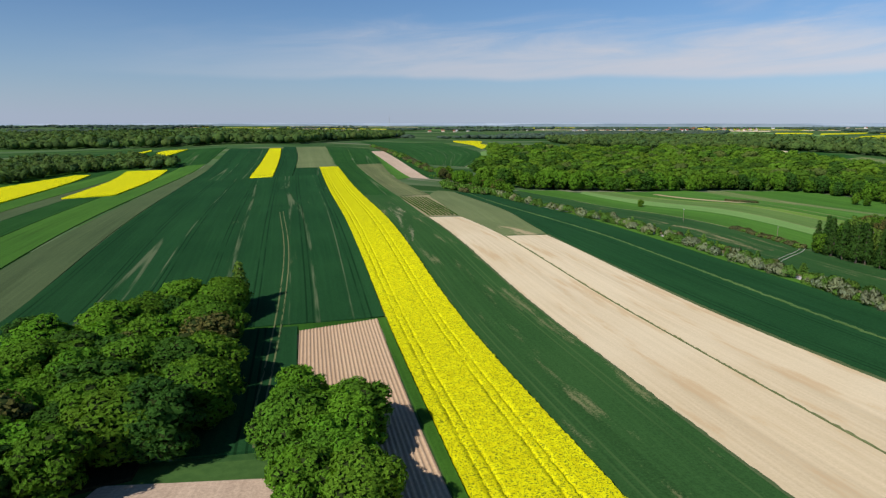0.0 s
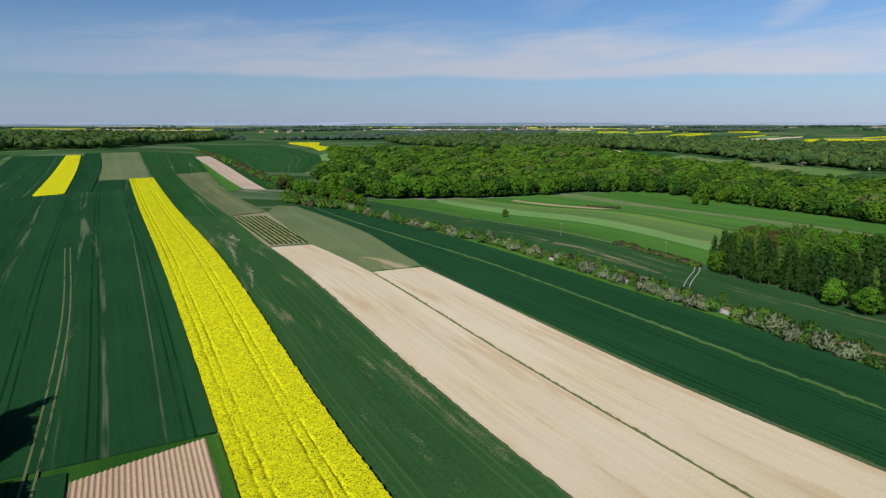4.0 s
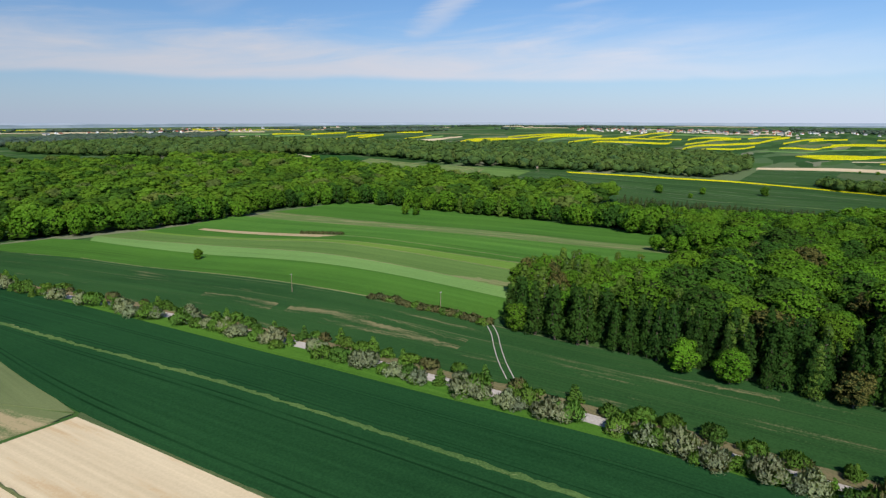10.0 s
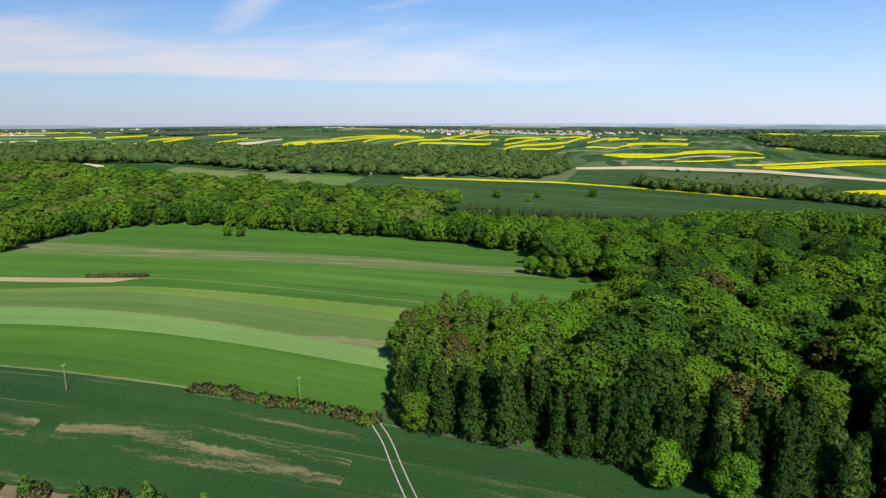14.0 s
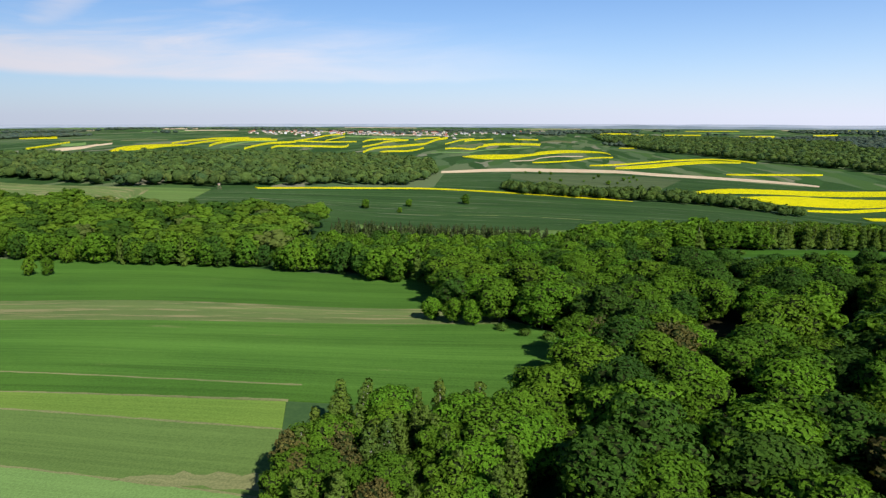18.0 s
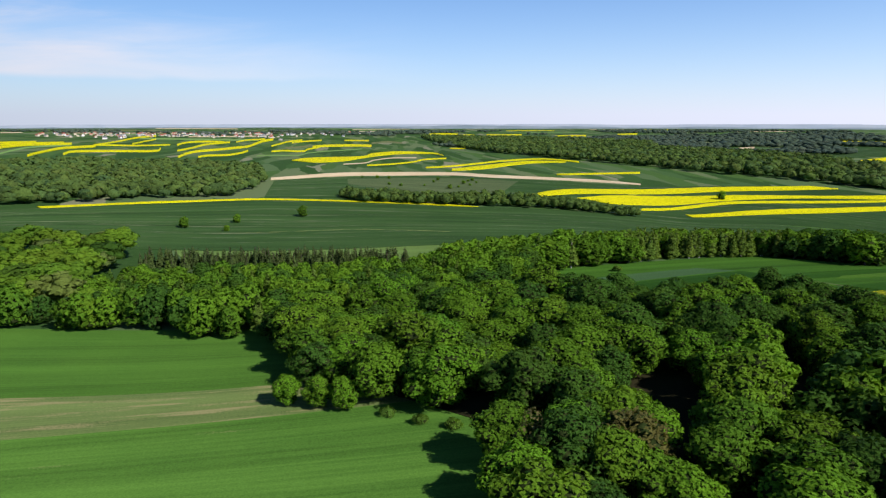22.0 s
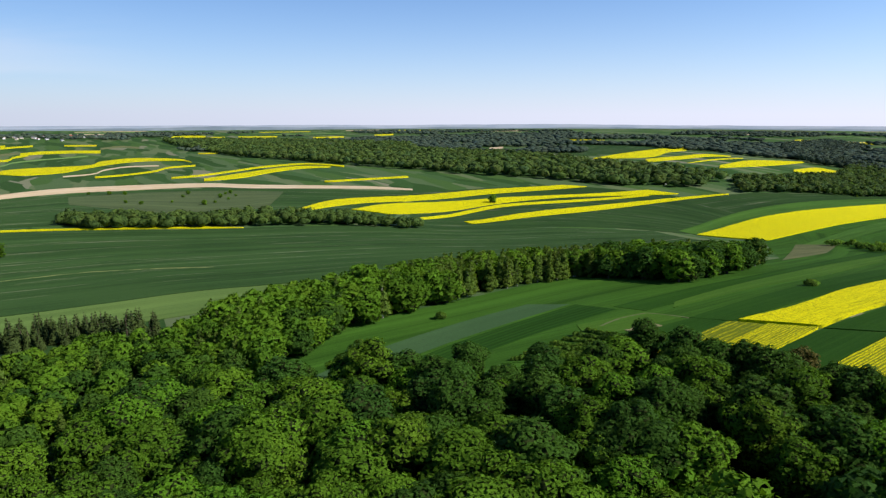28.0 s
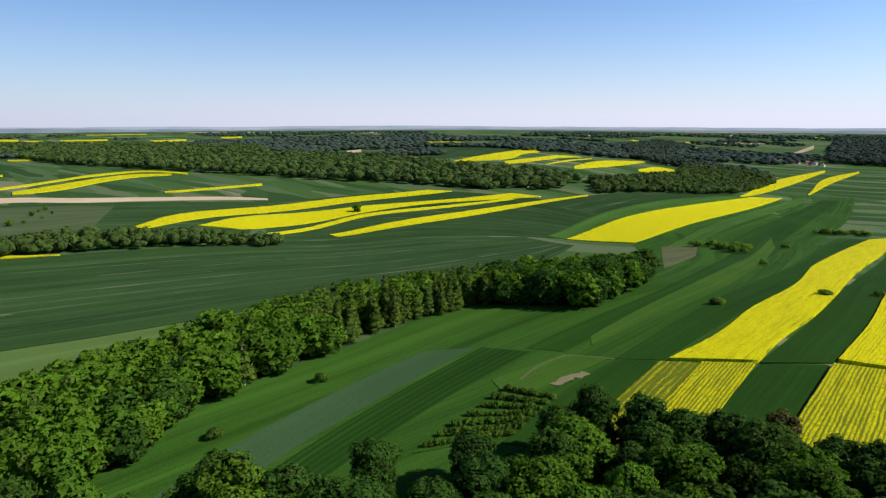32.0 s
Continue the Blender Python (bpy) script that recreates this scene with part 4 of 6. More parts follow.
field("rape_field", [(824, -97), (866, -225), (862, -352), (853, -470)], [(833, -97), (877, -225), (873, -352), (861, -470)], RAPE, L_Y, 1.1, 6, 0.1)
field("rape_field", [(804, -155), (808, -283), (814, -440), (806, -572)], [(817, -155), (831, -296), (830, -440), (810, -576)], RAPE, L_Y, 1.1, 6, 0.1)
field("rape_field", [(600, -347), (617, -478), (632, -640), (673, -923)], [(667, -335), (690, -475), (693, -640), (703, -876)], RAPE, "large block of blooming yellow rapeseed", 1.1, 6, 0.1)
# the valley meadow and the strips south of the wood
field("valley_meadow", [(386, 160), (376, 92), (366, 14), (380, -70), (410, -200), (460, -420)], [(470, 160), (472, 70), (484, 0), (478, -130), (560, -330), (640, -430)], MEADOW, "hummocky bright green valley meadow", 0.12, 5)
field("cereal_field", [(408, 145), (419, 110), (430, 60), (436, 32)], [(420, 150), (431, 122), (440, 84), (447, 44)], GREY, "grey-green strip of young crop in the valley", 0.22, 4)
field("cereal_field", [(398, 130), (404, 105), (413, 60), (418, 24)], [(407, 140), (417, 108), (428, 60), (434, 30)], VALLEY_ROWS, "darker green strip in the valley", 0.20, 4)
field("fallow_field", [(397, 58), (396, 14)], [(411, 50), (409, 20)], LIGHTMEADOW, "light green fallow plot with worn tracks", 0.28, 4)
field("orchard_plot", [(384, 72), (390, 48)], [(396, 92), (404, 50)], MEADOW, "weedy plot of young orchard rows", 0.26, 4)
field("cereal_field", [(410, 18), (418, -70), (440, -200), (490, -420)], [(422, 22), (432, -70), (462, -200), (530, -420)], VALLEY, "darker green band running down the valley", 0.24, 6)
field("cereal_field", [(383, 6), (387, -48), (394, -126), (428, -340), (447, -483)], [(394, 14), (403, -60), (417, -190), (462, -420), (470, -483)], VALLEY, "dark green strip beside the rapeseed", 0.40, 6)
field("rape_field", [(381.5, 5), (381.5, -25), (387.3, -69), (391, -120), (412, -221), (437, -383), (446, -483)], [(362, -10), (364.9, -35), (366.5, -70), (372.5, -119), (378.5, -155), (396.5, -272), (411, -377), (437, -500)], RAPE_TALL, "tall yellow rapeseed strip in rows", 1.15, 2.2, 0.05, (), 0.03)
field("cereal_field", [(384, 76), (390, 48), (394, 10)], [(372.5, 70), (378, 40), (383.5, 8)], VALLEY, "dark green strip before the orchard rows", 0.3, 4)
field("rape_field", [(372, 70), (383, 8)], [(362, 66), (373.5, 1)], RAPE_SPARSE, "sparse pale half-grown rapeseed in rows", 0.55, 1.6, 0.06, (), 0.04)
field("rape_field", [(361.9, 66), (373.4, 1)], [(350, 62), (362, -8)], RAPE_ROWS, "half-grown yellow rapeseed in rows", 0.8, 1.6, 0.08, (), 0.04)
field("wheat_field", [(361.5, -10), (365.5, -65), (376.5, -153), (406, -359), (436, -500)], [(346.5, -24), (350, -70), (358, -127), (387, -350), (412, -500)], VALLEY, L_WHEAT, 0.4, 5)
field("rape_field", [(346, -26), (349.5, -70), (357.5, -127), (386, -350)], [(324, -32), (327, -75), (336, -140), (364, -360)], RAPE_TALL, "tall yellow rapeseed strip in rows", 1.15, 2.2, 0.05, (), 0.03)
field("rape_field", [(338, 45), (346, -22)], [(316, 30), (324, -29)], RAPE_ROWS, "yellow rapeseed plot before the wood", 1.1, 2.0, 0.05, (), 0.03)
field("wheat_field", [(361, -9), (355, 40)], [(347, -21), (339.5, 40)], VALLEY, L_WHEAT, 0.4, 5)
field("wheat_field", [(323, -32), (326, -75), (363, -360)], [(230, -60), (240, -120), (280, -380)], VALLEY, L_WHEAT, 0.4, 9)
field("cereal_field", [(1307, -758), (1376, -1139), (1615, -1399)], [(1419, -771), (1634, -890), (1745, -1110)], WHEAT_FAR, "dark green field on the wooded hill", 0.4, 25)
field("cereal_field", [(765, -800), (830, -930), (905, -1245)], [(790, -790), (880, -940), (940, -1245)], PALE, "light green clearing in the valley", 0.4, 20)
field("valley_meadow", [(404, -72), (428, -202), (470, -422), (520, -700), (590, -1000)], [(600, -345), (617, -478), (632, -640), (673, -923), (680, -1000)], MEADOW, "green meadow strips down the valley", 0.10, 12)
field("cereal_field", [(668, -335), (691, -475), (694, -640), (704, -876)], [(692, -338), (724, -480), (734, -640), (724, -876)], BARLEY, "light green strip beside the large rapeseed block", 0.5, 8)
field("wheat_field", [(724, -478), (734, -640), (724, -876)], [(814, -480), (806, -575), (740, -876)], WHEAT_FAR, "dark green wheat beside the light strip", 0.36, 10)
field("cereal_field", [(436, -500), (470, -700), (540, -1000)], [(280, -380), (300, -700), (400, -1000)], VALLEY, "dark green field at the valley foot", 0.3, 20)
field("cereal_field", [(470, -300), (500, -430), (545, -650), (600, -950)], [(505, -300), (540, -430), (580, -650), (625, -950)], VALLEY, "dark green strip down the valley", 0.22, 12)
field("cereal_field", [(540, -330), (575, -480), (600, -650), (640, -950)], [(560, -330), (596, -480), (622, -650), (660, -950)], BARLEY, "light green strip down the valley", 0.22, 12)
for LINE in ([(405, 45), (408, 32), (407.5, 20.6)], [(407.2, 20.4), (401, 17), (394, 14)]):
    field("farm_track", beside(LINE, -0.35), beside(LINE, 0.35), OLIVE, "faint dry track between meadow plots", 0.33, 2.0, 0.0, (), 0.15)
field("bare_patch", [(394.5, 42), (393, 35), (392, 29)], [(396.5, 42), (397, 35), (395.5, 29)], DRYSOIL, "worn brownish spot in the meadow", 0.31, 1.5, 0.0, (), 0.5)
field("fallow_field", [(1139, 209), (1155, 134), (1128, 41), (1067, -34)], [(1059, 208), (976, 147), (895, 83), (928, 23)], OLIVEDARK, "weedy olive fallow slope behind the tree belt", 0.5, 14)
field("fallow_field", [(565, -333), (542, -354)], [(478, -174), (505, -271)], DRYGRASS, "dry tan corner beside the shelter wood", 0.3, 6)
field("cereal_field", [(407, 7), (409, -16), (412, -53), (414, -100), (426, -162), (483, -365)], [(413, -1), (417, -26), (425, -74), (431, -107), (451, -203), (515, -444)], LIGHTMEADOW, "bright green strip along the valley meadow", 0.27, 8)
# distant strips
L_FY = "distant curving strip of yellow rapeseed"


field("chalky_streak", [(680, 292), (690, 250), (692, 205), (676, 165), (652, 128)], [(681.2, 292), (691.2, 250), (693.2, 205), (677.2, 165), (653.2, 128)], PALEROWS, "pale worn line across the wheat", 0.45, 6, 0.0, (), 0.6)


def far_rape(a, b):
    field("rape_field", a, b, RAPE, L_FY, 1.2, 24)


def far_pale(a, b):
    field("cereal_field", a, b, PALE, "distant pale green strip", 0.5, 30)


def far_fallow(a, b):
    field("fallow_field", a, b, DRYGRASS, "distant tan fallow strip", 0.5, 24)


def far_soil(a, b):
    field("ploughed_field", a, b, SOIL, "distant bare pale strip of soil", 0.5, 20)


far_rape([(2235, 732), (2444, 750), (2536, 735), (2575, 697), (2534, 650)], [(2143, 708), (2338, 725), (2425, 710), (2463, 674), (2427, 630)])
far_rape([(1894, 644), (2100, 654), (2370, 668), (2516, 644), (2560, 635)], [(1824, 626), (2019, 635), (2273, 647), (2411, 624), (2452, 615)])
far_rape([(1618, 572), (1820, 599), (1957, 600), (2055, 579), (2173, 561), (2299, 536), (2481, 538), (2753, 538), (2888, 522)], [(1548, 554), (1734, 578), (1861, 578), (1953, 559), (2064, 541), (2182, 518), (2351, 519), (2597, 518), (2718, 502)])
far_rape([(1653, 539), (1738, 534), (1789, 507), (1894, 494), (2058, 495)], [(1598, 526), (1678, 521), (1725, 495), (1826, 482), (1982, 483)])
far_rape([(2575, 615), (2742, 600), (2865, 553)], [(2502, 602), (2661, 588), (2778, 541)])
far_rape([(2357, 466), (2560, 453), (2712, 438), (2821, 401)], [(2283, 457), (2475, 444), (2618, 430), (2719, 393)])
far_rape([(2595, 421), (2690, 391), (2809, 323)], [(2525, 414), (2615, 386), (2727, 319)])
far_rape([(2058, 430), (2117, 398), (2100, 362), (2240, 336), (2320, 312)], [(1996, 423), (2054, 392), (2037, 357), (2174, 332), (2250, 309)])
far_rape([(2372, 333), (2446, 290), (2469, 229), (2432, 134)], [(2258, 326), (2324, 286), (2344, 228), (2306, 139)])
far_pale([(1794, 434), (1857, 410), (1876, 357), (2033, 323), (2113, 278), (2166, 226), (2226, 170)], [(1759, 429), (1821, 405), (1838, 354), (1994, 320), (2074, 277), (2124, 226), (2182, 171)])
far_rape([(1640, 336), (1756, 305), (1796, 266), (1823, 186), (1968, 140), (2024, 85), (1917, -15), (1789, -27)], [(1620, 332), (1574, 280), (1603, 240), (1745, 179), (1843, 130), (1894, 80), (1847, -10), (1767, -25)])
far_soil([(1535, 220), (1567, 182), (1691, 147), (1754, 103), (1740, 46)], [(1507, 220), (1539, 183), (1659, 148), (1721, 105), (1707, 49)])
far_rape([(1485, 172), (1524, 115), (1576, 71), (1670, 22), (1677, -19)], [(1457, 173), (1496, 117), (1546, 74), (1637, 26), (1645, -14)])
far_rape([(1392, 62), (1408, 23), (1475, -59), (1535, -132), (1545, -215), (1520, -230), (1429, -256)], [(1364, 66), (1380, 27), (1445, -52), (1503, -124), (1512, -205), (1489, -220), (1402, -246)])
far_rape([(1325, 22), (1391, -49), (1456, -124), (1481, -178), (1437, -231)], [(1283, 29), (1300, -22), (1380, -103), (1424, -172), (1416, -223)])
far_fallow([(2275, 413), (2338, 381), (2431, 341)], [(2192, 405), (2253, 374), (2340, 336)])
far_fallow([(2590, 129), (2686, 68), (2581, 16)], [(2482, 133), (2568, 75), (2469, 25)])
far_rape([(2120, -95), (2099, -143)], [(2078, -88), (2056, -135)])
far_rape([(3428, -186), (3479, -270), (3410, -332)], [(3213, -160), (3252, -237), (3187, -295)])
far_rape([(3254, -314), (3240, -386)], [(3143, -295), (3128, -364)])
far_rape([(3256, -449), (3209, -529), (3202, -611)], [(3126, -421), (3078, -497), (3068, -574)])
far_rape([(2948, -378), (2949, -441), (2927, -516)], [(2855, -358), (2854, -418), (2830, -490)])
far_rape([(2953, -700), (2947, -765), (2953, -841)], [(2786, -645), (2776, -705), (2777, -774)])
far_rape([(3049, -1031), (3077, -1143)], [(2908, -970), (2929, -1073)])
far_rape([(2797, 232), (2782, 166), (2774, 135)], [(2715, 231), (2700, 167), (2691, 138)])
far_rape([(2115, -1033), (2092, -1102)], [(2035, -981), (2012, -1046)])
far_rape([(1155, 904), (1303, 972), (1370, 982), (1442, 972), (1482, 937)], [(1145, 893), (1178, 889), (1231, 887), (1343, 912), (1448, 919)])
far_rape([(1539, 1011), (1684, 1057), (1836, 1093), (2000, 1122), (2147, 1091)], [(1486, 980), (1619, 1021), (1755, 1050), (1905, 1075), (2045, 1045)])
far_rape([(1517, 957), (1657, 998), (1822, 1040), (1995, 1058), (2154, 1020)], [(1458, 924), (1585, 960), (1730, 994), (1888, 1008), (2038, 972)])
far_rape([(1485, 891), (1674, 961), (1819, 999), (1969, 1016), (2092, 974)], [(1417, 856), (1584, 916), (1710, 947), (1843, 960), (1958, 921)])
far_pale([(1420, 832), (1634, 901), (1805, 943), (1992, 935)], [(1378, 812), (1578, 874), (1734, 911), (1910, 902)])
far_rape([(1447, 791), (1633, 841), (1829, 881), (1984, 872)], [(1385, 763), (1551, 806), (1726, 839), (1868, 830)])
far_rape([(1537, 768), (1674, 794), (1745, 758), (1830, 688), (1977, 707)], [(1476, 742), (1601, 765), (1668, 731), (1749, 664), (1886, 682)])
far_rape([(2024, 892), (2394, 948), (2789, 1010), (2993, 1008)], [(1942, 862), (2288, 913), (2654, 969), (2845, 966)])
far_rape([(2191, 847), (2403, 877), (2636, 907)], [(2120, 824), (2322, 853), (2543, 880)])
far_rape([(2032, 895), (2082, 812), (2217, 748)], [(1966, 870), (2017, 792), (2150, 730)])
far_soil([(1160, 999), (1227, 1014), (1364, 1075), (1457, 1105)], [(1122, 970), (1184, 982), (1308, 1036), (1392, 1061)])
far_pale([(1377, 1169), (1394, 1153), (1466, 1175)], [(1279, 1092), (1294, 1076), (1354, 1093)])
far_fallow([(1618, 1358), (1656, 1300), (1614, 1213)], [(1548, 1303), (1584, 1248), (1548, 1168)])
far_fallow([(1631, 1200), (1689, 1177), (1740, 1138)], [(1578, 1164), (1631, 1140), (1680, 1103)])
far_soil([(3460, 2184), (3591, 2042)], [(3239, 2052), (3367, 1922)])
far_rape([(1098, 1281), (1065, 1210), (1101, 1214), (1275, 1346), (1385, 1396), (1455, 1411)], [(1049, 1228), (1020, 1163), (1054, 1166), (1208, 1279), (1304, 1320), (1365, 1330)])
far_rape([(1195, 1236), (1317, 1306), (1461, 1389)], [(1134, 1178), (1240, 1236), (1364, 1303)])
far_rape([(1379, 1794), (1438, 1782), (1412, 1678)], [(1311, 1709), (1364, 1695), (1343, 1600)])
far_rape([(1425, 1659), (1508, 1670), (1631, 1712)], [(1338, 1564), (1411, 1568), (1518, 1599)])
far_rape([(1638, 1668), (1780, 1742)], [(1525, 1560), (1646, 1618)])
far_rape([(1911, 1721), (1974, 1645)], [(1635, 1487), (1690, 1423)])
far_soil([(1114, 1638), (1186, 1648), (1192, 1604)], [(1062, 1564), (1127, 1569), (1132, 1527)])
far_pale([(1330, 2222), (1358, 2025), (1382, 1812)], [(1249, 2090), (1275, 1905), (1298, 1706)])
far_soil([(1522, 2535), (1580, 2406), (1646, 2172)], [(1434, 2392), (1486, 2267), (1545, 2043)])
far_rape([(1182, 1086), (1268, 1123), (1478, 1224)], [(1145, 1055), (1225, 1088), (1417, 1178)])
far_soil([(1183, 1028), (1286, 1050), (1395, 1094)], [(1139, 993), (1234, 1012), (1333, 1050)])
far_pale([(1227, 1597), (1311, 1594), (1285, 1482)], [(1164, 1519), (1239, 1511), (1218, 1410)])
far_rape([(1161, -122), (1167, -199), (1167, -265)], [(1178, -128), (1183, -205), (1183, -272)])
far_soil([(1099, 316), (1199, 202), (1201, 128), (1189, 46), (1125, -14), (1088, -91), (1054, -163), (1031, -203)], [(1137, 320), (1276, 202), (1278, 123), (1250, 37), (1178, -26), (1123, -102), (1080, -174), (1042, -208)])
far_rape([(1236, -724), (1204, -825), (1309, -1038), (1335, -1123)], [(1247, -735), (1357, -990), (1426, -1176), (1441, -1253)])
far_rape([(1123, -752), (1136, -852), (1187, -1051), (1187, -1094)], [(1168, -802), (1193, -920), (1218, -1093), (1190, -1098)])
far_rape([(1071, -807), (1125, -987), (1149, -1084)], [(1072, -808), (1139, -1006), (1152, -1087)])
far_rape([(991, -795), (1018, -952), (1078, -1198)], [(1028, -846), (1108, -1087), (1090, -1218)])
far_rape([(955, -959), (872, -903), (926, -1086)], [(977, -996), (993, -1120), (933, -1099)])
far_rape([(1852, -1180), (1819, -1312)], [(1985, -1295), (1873, -1365)])
far_soil([(1629, -730), (1581, -740)], [(1714, -788), (1730, -846)])
far_rape([(710, -849), (724, -1027), (767, -1445)], [(717, -866), (777, -1171), (781, -1490)])
far_rape([(657, -993), (687, -1209), (706, -1466)], [(663, -1010), (724, -1337), (714, -1497)])
far_soil([(933, -1560), (1058, -2295)], [(954, -1616), (1129, -2521)])
far_rape([(280, 1434), (288, 1270), (275, 1131), (318, 1228)], [(288, 1476), (337, 1486), (318, 1306), (325, 1255)])
far_rape([(-240, 852), (-231, 900)], [(-246, 872), (-237, 925)])
far_rape([(-201, 779), (-191, 826), (-184, 895)], [(-209, 813), (-207, 895), (-183, 892)])

# many small plots on the plain towards the horizon
rng = np.random.default_rng(88)
for i in range(70):
    r, a = float(rng.uniform(2500, 4250)), float(rng.uniform(-1.35, 2.0))
    c = np.array([220 + r * math.cos(a), 130 + r * math.sin(a)])
    side, deep = np.array([-math.sin(a), math.cos(a)]), np.array([math.cos(a), math.sin(a)])
    reach, thick, slant = float(rng.uniform(90, 260)), float(rng.uniform(30, 75)), float(rng.uniform(-0.5, 0.5))
    near = [tuple(c + side * reach * f + deep * (slant * reach * f - thick)) for f in (-1, 0, 1)]
    far = [tuple(c + side * reach * f + deep * (slant * reach * f + thick)) for f in (-1, 0, 1)]
    (far_soil, far_pale, far_fallow, far_soil, far_rape)[i % 5](near, far)

# ---- trees ----
def icosphere():
    bm = bmesh.new()
    bmesh.ops.create_icosphere(bm, subdivisions=1, radius=1.0)
    v = np.array([q.co[:] for q in bm.verts])
    f = np.array([[q.index for q in t.verts] for t in bm.faces])
    bm.free()
    return v, f


ICO_V, ICO_F = icosphere()


def lobes_of(kind, rng):
    """Centres and radii of the lobes of a crown, for a tree about 14 m tall."""
    out = []
    if kind == "round":
        squat = rng.uniform(0.78, 1.3)
        lean = rng.normal(0, 0.8, 2)
        for i in range(24):
            up = 1 - 1.55 * (i + 0.5) / 24
            a = i * 2.39996 + rng.uniform(-0.35, 0.35)
            side = math.sqrt(max(0.0, 1 - up * up)) * rng.uniform(0.65, 1.38)
            out.append((3.3 * side * math.cos(a) + lean[0] * up, 3.3 * side * math.sin(a) + lean[1] * up, 7.4 + 4.1 * squat * up, rng.uniform(0.85, 1.85)))
        out.append((0, 0, 7.6, 3.3))
        out.append((0, 0, 9.6, 2.4))
        for i in range(7):
            a = i * 0.9 + rng.uniform(-0.3, 0.3)
            out.append((2.5 * math.cos(a), 2.5 * math.sin(a), rng.uniform(2.4, 4.2), rng.uniform(1.2, 1.7)))
    elif kind == "ring":
        squat = rng.uniform(0.85, 1.25)
        for i in range(12):
            up = 1 - 1.45 * (i + 0.5) / 12
            a = i * 2.39996 + rng.uniform(-0.4, 0.4)
            side = math.sqrt(max(0.0, 1 - up * up)) * rng.uniform(0.8, 1.2)
            out.append((3.0 * side * math.cos(a), 3.0 * side * math.sin(a), 7.2 + 3.9 * squat * up, rng.uniform(1.2, 2.1)))
        out.append((0, 0, 6.2, 3.2))
    elif kind == "tall":
        for i, h in enumerate(np.linspace(0, 1, 22)):
            a = i * 2.39996 + rng.uniform(-0.4, 0.4)
            r = 1.5 * (1 - h) ** 0.7 * rng.uniform(0.6, 1.15)
            out.append((r * math.cos(a), r * math.sin(a), 1.6 + 11.4 * h + rng.uniform(-0.4, 0.4), (1.25 - 0.75 * h) * rng.uniform(0.75, 1.2)))
        out += [(0, 0, 3.2, 1.7), (0, 0, 5.6, 1.5), (0, 0, 8.0, 1.15), (0, 0, 10.2, 0.8)]
    elif kind == "spruce":
        for h in np.linspace(0, 1, 9):
            out.append((rng.normal(0, 0.1), rng.normal(0, 0.1), 1.2 + 11.5 * h, 2.0 * (1 - h) + 0.25))
    elif kind == "bush":
        for i in range(9):
            a, r = i * 2.39996 + rng.uniform(-0.4, 0.4), 0.42 * math.sqrt(i) + rng.uniform(-0.1, 0.2)
            out.append((r * math.cos(a), r * math.sin(a), rng.uniform(0.6, 1.1) + (1.6 - r) * rng.uniform(0.5, 1.0), rng.uniform(0.55, 0.9)))
    return np.array(out)


def outward(clump, n):
    """Turn each leaf clump so that its upper face looks the way n points."""
    face = np.cross(clump[:, 1] - clump[:, 0], clump[:, 2] - clump[:, 0])
    wrong = (face * n).sum(1) < 0
    clump[wrong] = clump[wrong][:, ::-1]
    return clump


SHADES = {}


